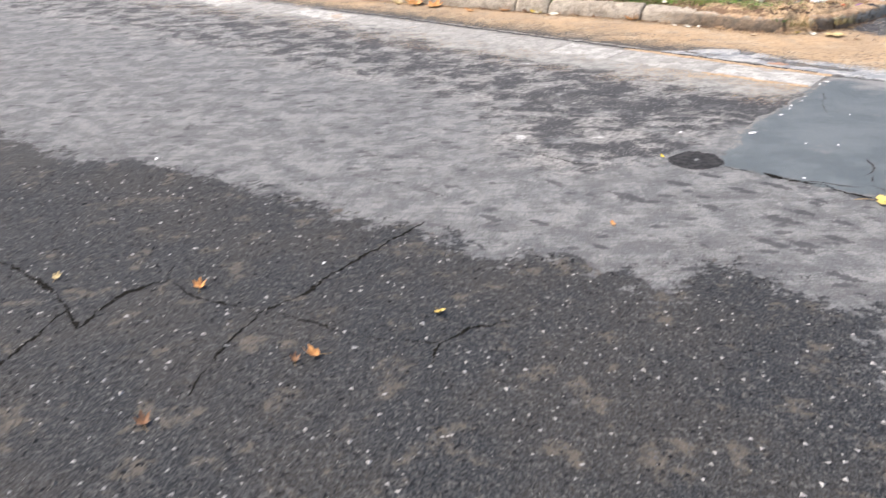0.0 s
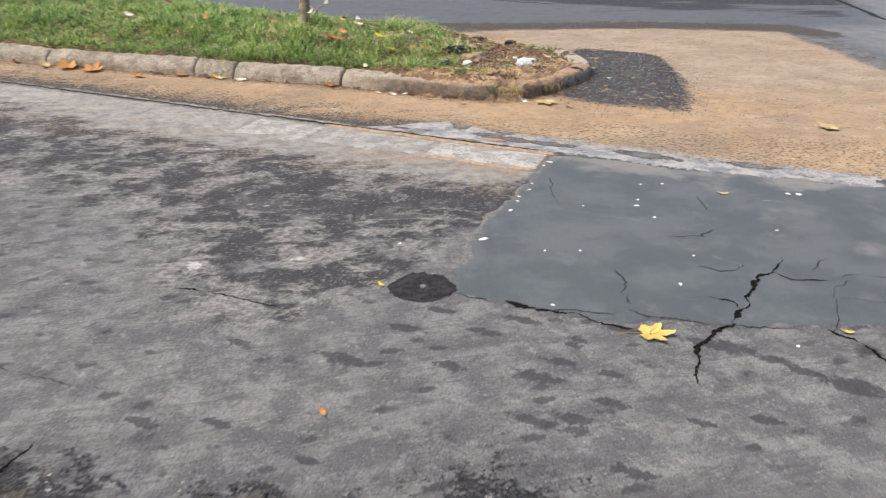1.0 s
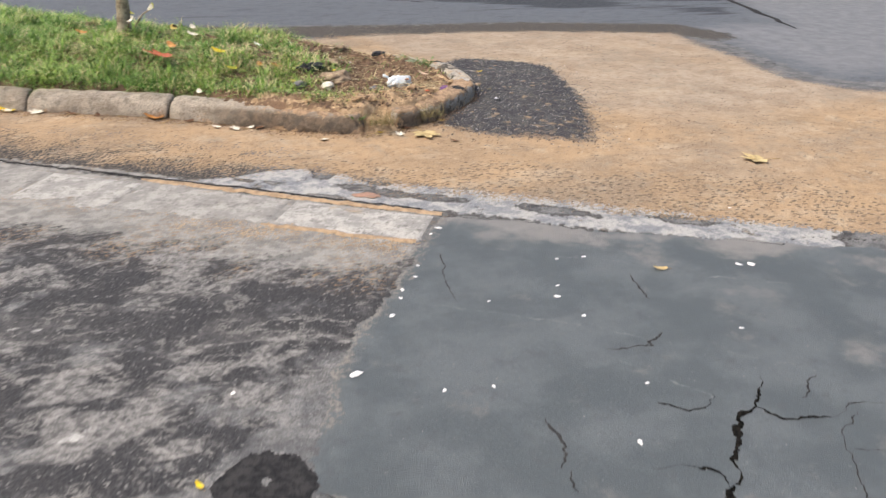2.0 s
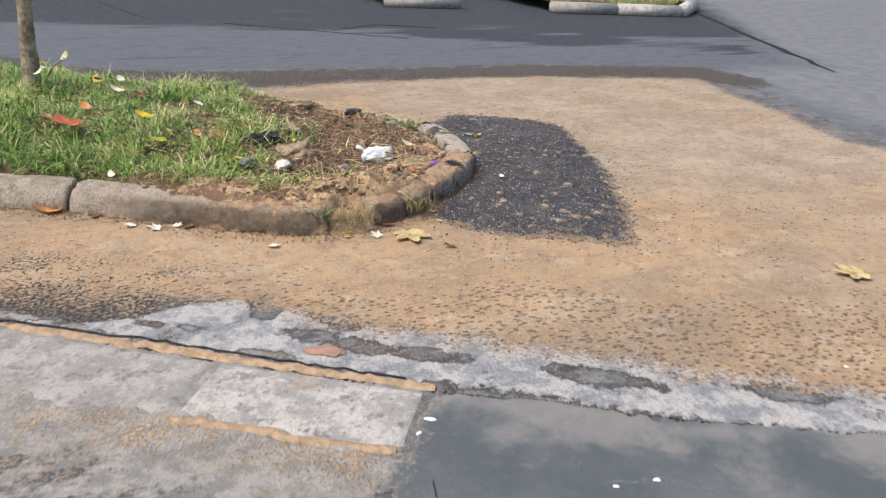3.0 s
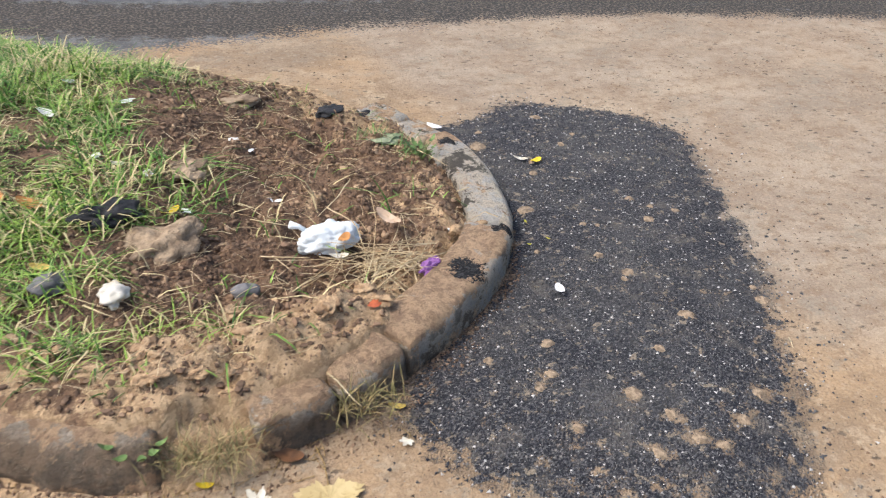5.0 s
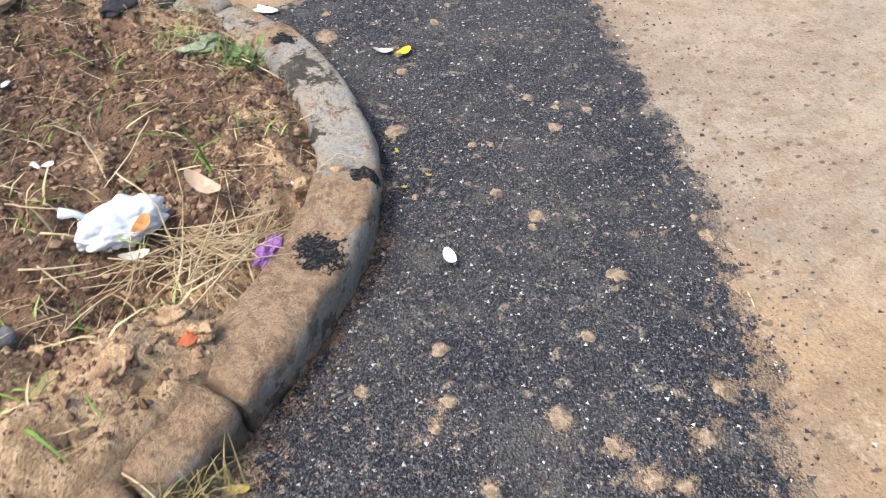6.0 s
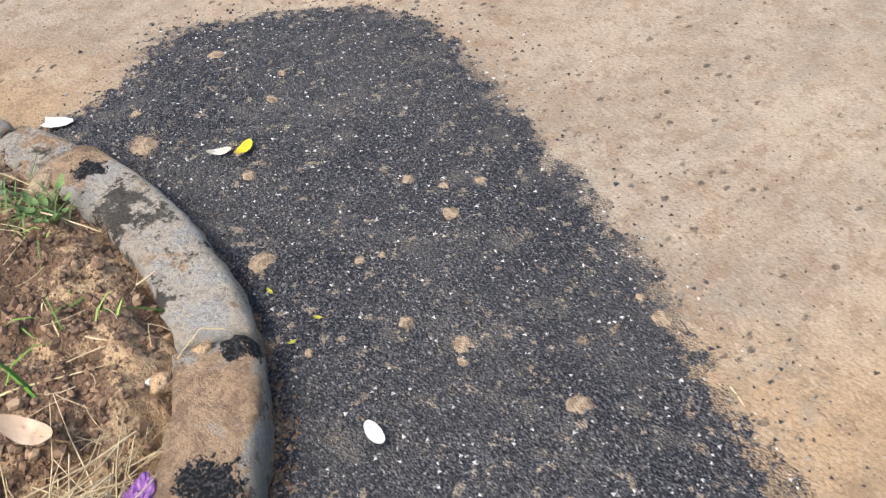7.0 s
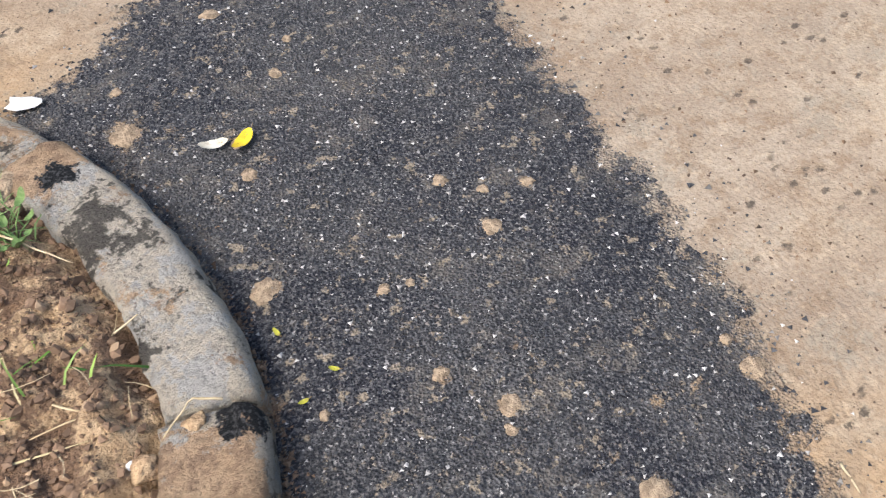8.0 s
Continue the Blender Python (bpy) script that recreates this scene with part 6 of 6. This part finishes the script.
def build_stalks():
    for k, pts in enumerate(STALKS):
        n = 9
        line = []
        for i in range(n + 1):
            f = i / n * (len(pts) - 1)
            a, b = Vector(pts[min(int(f), len(pts) - 2)]), Vector(pts[min(int(f), len(pts) - 2) + 1])
            p = a.lerp(b, f - min(int(f), len(pts) - 2))
            line.append(p + Vector((noise.noise(p * 30), noise.noise(p * 30 + Vector((5, 1, 2))), 0)) * 0.004)
        tagged(part("dry_stalk", tube(line, [0.0022 - 0.0011 * i / n for i in range(n + 1)], 5), STRAW), "long bent dry straw stalk lying on the ground", "straw", "dry stalks")


def build_weed(x, y, z, scale, seed):
    rnd = random.Random(seed)
    top = tagged(new("weed"), "small green weed with oval leaves beside the kerb", "plant")
    for k in range(11):
        a, l = 6.2832 * k / 5.5 + rnd.uniform(-0.4, 0.4), scale * rnd.uniform(0.7, 1.2)
        tip = (math.cos(a) * l * 0.7, math.sin(a) * l * 0.7, l * 0.7)
        stem = part("stem", tube([(0, 0, 0), (tip[0] * 0.4, tip[1] * 0.4, tip[2] * 0.65), tip], [0.0016, 0.0013, 0.0009], 5), WEED_LEAF, top)
        ob = part("leaf", leaf_blade(False, scale * rnd.uniform(0.28, 0.52), 0.6, seed + k, 0.55), WEED_LEAF, stem)
        ob.matrix_local = pose(*tip, 25, 0, math.degrees(a) - 90)
    top.matrix_world = pose(x, y, z)
    return top


def build_tree():
    top = tagged(new("tree"), "young tree with mottled pale bark rooted in the grass", "tree")
    pts = [(0, 0, 0), (0.01, 0, 0.06), (0.015, 0.005, 0.25), (0.03, 0.0, 0.8), (0.02, 0.03, 1.5), (0.05, 0.04, 2.3)]
    bm = tube(pts, [0.075, 0.052, 0.042, 0.039, 0.036, 0.031], 14)
    bmesh.ops.subdivide_edges(bm, edges=list(bm.edges), cuts=2, use_grid_fill=True)
    for v in bm.verts:
        v.co += Vector((v.co.x, v.co.y, 0)).normalized() * 0.012 * noise.noise(v.co * 9)
    part("trunk", bm, BARK, top)
    for k, (a, h) in enumerate(((20, 1.7), (140, 1.9), (255, 2.1), (330, 2.25))):
        dx, dy = math.cos(radians(a)), math.sin(radians(a))
        part("limb", tube([(0.03, 0.02, h), (dx * 0.3, dy * 0.3, h + 0.35), (dx * 0.55, dy * 0.55, h + 0.9)], [0.03, 0.022, 0.010], 8), BARK, top)
    rnd = random.Random(4)
    for k in range(7):
        a, l = rnd.uniform(0, 6.28), rnd.uniform(0.12, 0.24)
        tip = (math.cos(a) * l, math.sin(a) * l, rnd.uniform(0.08, 0.24))
        sprout = part("sprout", tube([(math.cos(a) * 0.06, math.sin(a) * 0.06, 0.03), (tip[0] * 0.7, tip[1] * 0.7, tip[2] * 0.8), tip], [0.006, 0.005, 0.003], 6), BARK, top)
        ob = part("leaf", leaf_blade(False, 0.055, 0.6, k, 0.6), GREEN_LEAF if k % 2 else PALE_LEAF, sprout)
        ob.matrix_local = pose(*tip, 30, 0, math.degrees(a))
    top.matrix_world = pose(2.04, 9.42, float(island_height(np.array([2.04]), np.array([9.42]))[0]) - 0.02)
    return top


def build_tar_plug():
    def inner(X, Y):
        return 1 - np.hypot((X - 1.79) / 0.135, (Y - 4.49) / 0.125) + ragged(X, Y, 0.4, 10, 33) + ragged(X, Y, 0.25, 45, 35)

    me = sheet_mesh("tar_plug", np.arange(1.55, 2.05, 0.006), np.arange(4.25, 4.75, 0.006), lambda X, Y: swell(X, Y) + 0.0015 + 0.0015 * smooth(0, 0.5, inner(X, Y)) + 0.0025 * (fbm(X * 60, Y * 60, 2, 34) - 0.5) - 0.003 * (np.hypot(X - 1.79, Y - 4.50) < 0.018), {}, lambda X, Y: inner(X, Y) > 0.0)
    me.materials.append(TAR)
    return tagged(new("tar_plug", me), "round black tar plug in grey asphalt", "pavement", kind="structure")


def ribbon(name, pts, width, z, material, label):
    """A seam: a low strip along a line."""
    bm = bmesh.new()
    rows = []
    for k, (x, y) in enumerate(pts):
        (ax, ay), (bx, by) = pts[max(k - 1, 0)], pts[min(k + 1, len(pts) - 1)]
        l = math.hypot(bx - ax, by - ay)
        w = width * (0.7 + 0.6 * random.Random(k).random()) * min(1, k / 4 + 0.15)
        h = z + float(swell(np.array([x]), np.array([y]))[0])
        nx, ny = -(by - ay) / l * w * 0.5, (bx - ax) / l * w * 0.5
        rows.append([bm.verts.new((x + nx, y + ny, h - 0.004)), bm.verts.new((x + nx * 0.5, y + ny * 0.5, h + 0.002)), bm.verts.new((x - nx * 0.5, y - ny * 0.5, h + 0.002)), bm.verts.new((x - nx, y - ny, h - 0.004))])
    for a, b in zip(rows, rows[1:]):
        for i in range(3):
            bm.faces.new((a[i], b[i], b[i + 1], a[i + 1]))
    return tagged(part(name, bm, material), label, "pavement", kind="structure")


def build_far_side():
    ribbon("road_seam", FAR_SEAM, 0.085, 0.006, TAR, "black tarred seam across the far roadway")
    for k, pts in enumerate(([(2.95, 15.0), (3.15, 14.2), (3.3, 13.6)], [(5.0, 12.6), (5.6, 12.9), (6.2, 12.6)], [(4.0, 13.2), (4.7, 12.7), (5.6, 12.0)])):
        ribbon("road_seam", wander(pts, 60 + k, 0.08, 0.03), 0.010, 0.003, TAR, "thin black crack in the far roadway")
    top = tagged(new("far_kerb"), "pale concrete kerb along the far grass verge", "kerb", kind="structure")
    for k, ((ax, ay), (bx, by)) in enumerate((((6.3, 14.35), (7.25, 14.05)), ((8.33, 13.60), (9.2, 13.32)), ((9.2, 13.32), (10.05, 13.03)), ((10.05, 13.03), (10.75, 13.6)), ((10.75, 13.6), (11.3, 14.5)))):
        l = math.hypot(bx - ax, by - ay)
        bm = bmesh.new()
        bmesh.ops.create_cube(bm, size=1.0)
        bmesh.ops.scale(bm, vec=(l - 0.012, 0.16, 0.15), verts=bm.verts)
        bmesh.ops.bevel(bm, geom=list(bm.edges), offset=0.02, segments=2, affect="EDGES")
        ob = part("kerb_stone", bm, FARKERB, top)
        ob.matrix_local = pose((ax + bx) / 2, (ay + by) / 2, 0.065, 0, 0, math.degrees(math.atan2(by - ay, bx - ax)))
    edge = [(6.3, 14.42), (7.25, 14.12), (7.3, 16.5), (11.9, 16.5), (11.3, 14.6), (10.72, 13.72), (10.03, 13.13), (8.33, 13.68), (8.2, 15.0), (7.4, 15.2), (6.2, 16.0)]
    me = sheet_mesh("far_verge", np.arange(6.0, 12.0, 0.06), np.arange(13.0, 16.6, 0.06), lambda X, Y: 0.11 + 0.05 * fbm(X * 2, Y * 2, 3, 95), {"clay": lambda X, Y: 0 * X}, lambda X, Y: inside_distance(X, Y, edge) > 0)
    me.materials.append(SOIL)
    tagged(new("far_verge", me), "soil of the far grass verge behind its kerb", "soil", kind="structure")
    rng = np.random.default_rng(31)
    x, y = rng.uniform(6.2, 12, 16000), rng.uniform(13.0, 16.5, 16000)
    keep = inside_distance(x, y, edge) > 0.04
    x, y = x[keep], y[keep]
    me = blade_mesh("far_grass", x, y, np.full(len(x), 0.12), rng, 0.12, 0.005, 1.0)
    me.materials.append(GRASS)
    tagged(new("far_grass", me), "bright green grass of the far verge", "grass", kind="stuff")


build_road()
build_patch()
build_black_patch()
build_chips()
build_island()
build_gutter()
ribbon("clay_joint", CLAY_STRIP, 0.046, 0.0035, JOINTCLAY, "orange clay packed into the gutter joint")
ribbon("clay_joint", CLAY_LOW, 0.035, 0.005, JOINTCLAY, "orange clay washed along the low edge of the gutter")
ribbon("gutter_joint", STRIP_JOINT, 0.008, 0.0045, TAR, "dark open joint along the gutter")
build_kerb()
build_grass()
build_tar_plug()
build_cracks()
build_far_side()
build_tree()
build_stones()
build_litter()
build_leaves()
build_weed(3.08, 7.36, 0.03, 0.075, 3)
build_weed(4.05, 8.47, 0.085, 0.07, 9)
build_weed(3.0, 7.9, 0.11, 0.06, 12)
build_straw()
build_stalks()
build_clods()
build_clay_lumps()
build_kerb_debris()
build_road_grit()
build_driveway_grit()
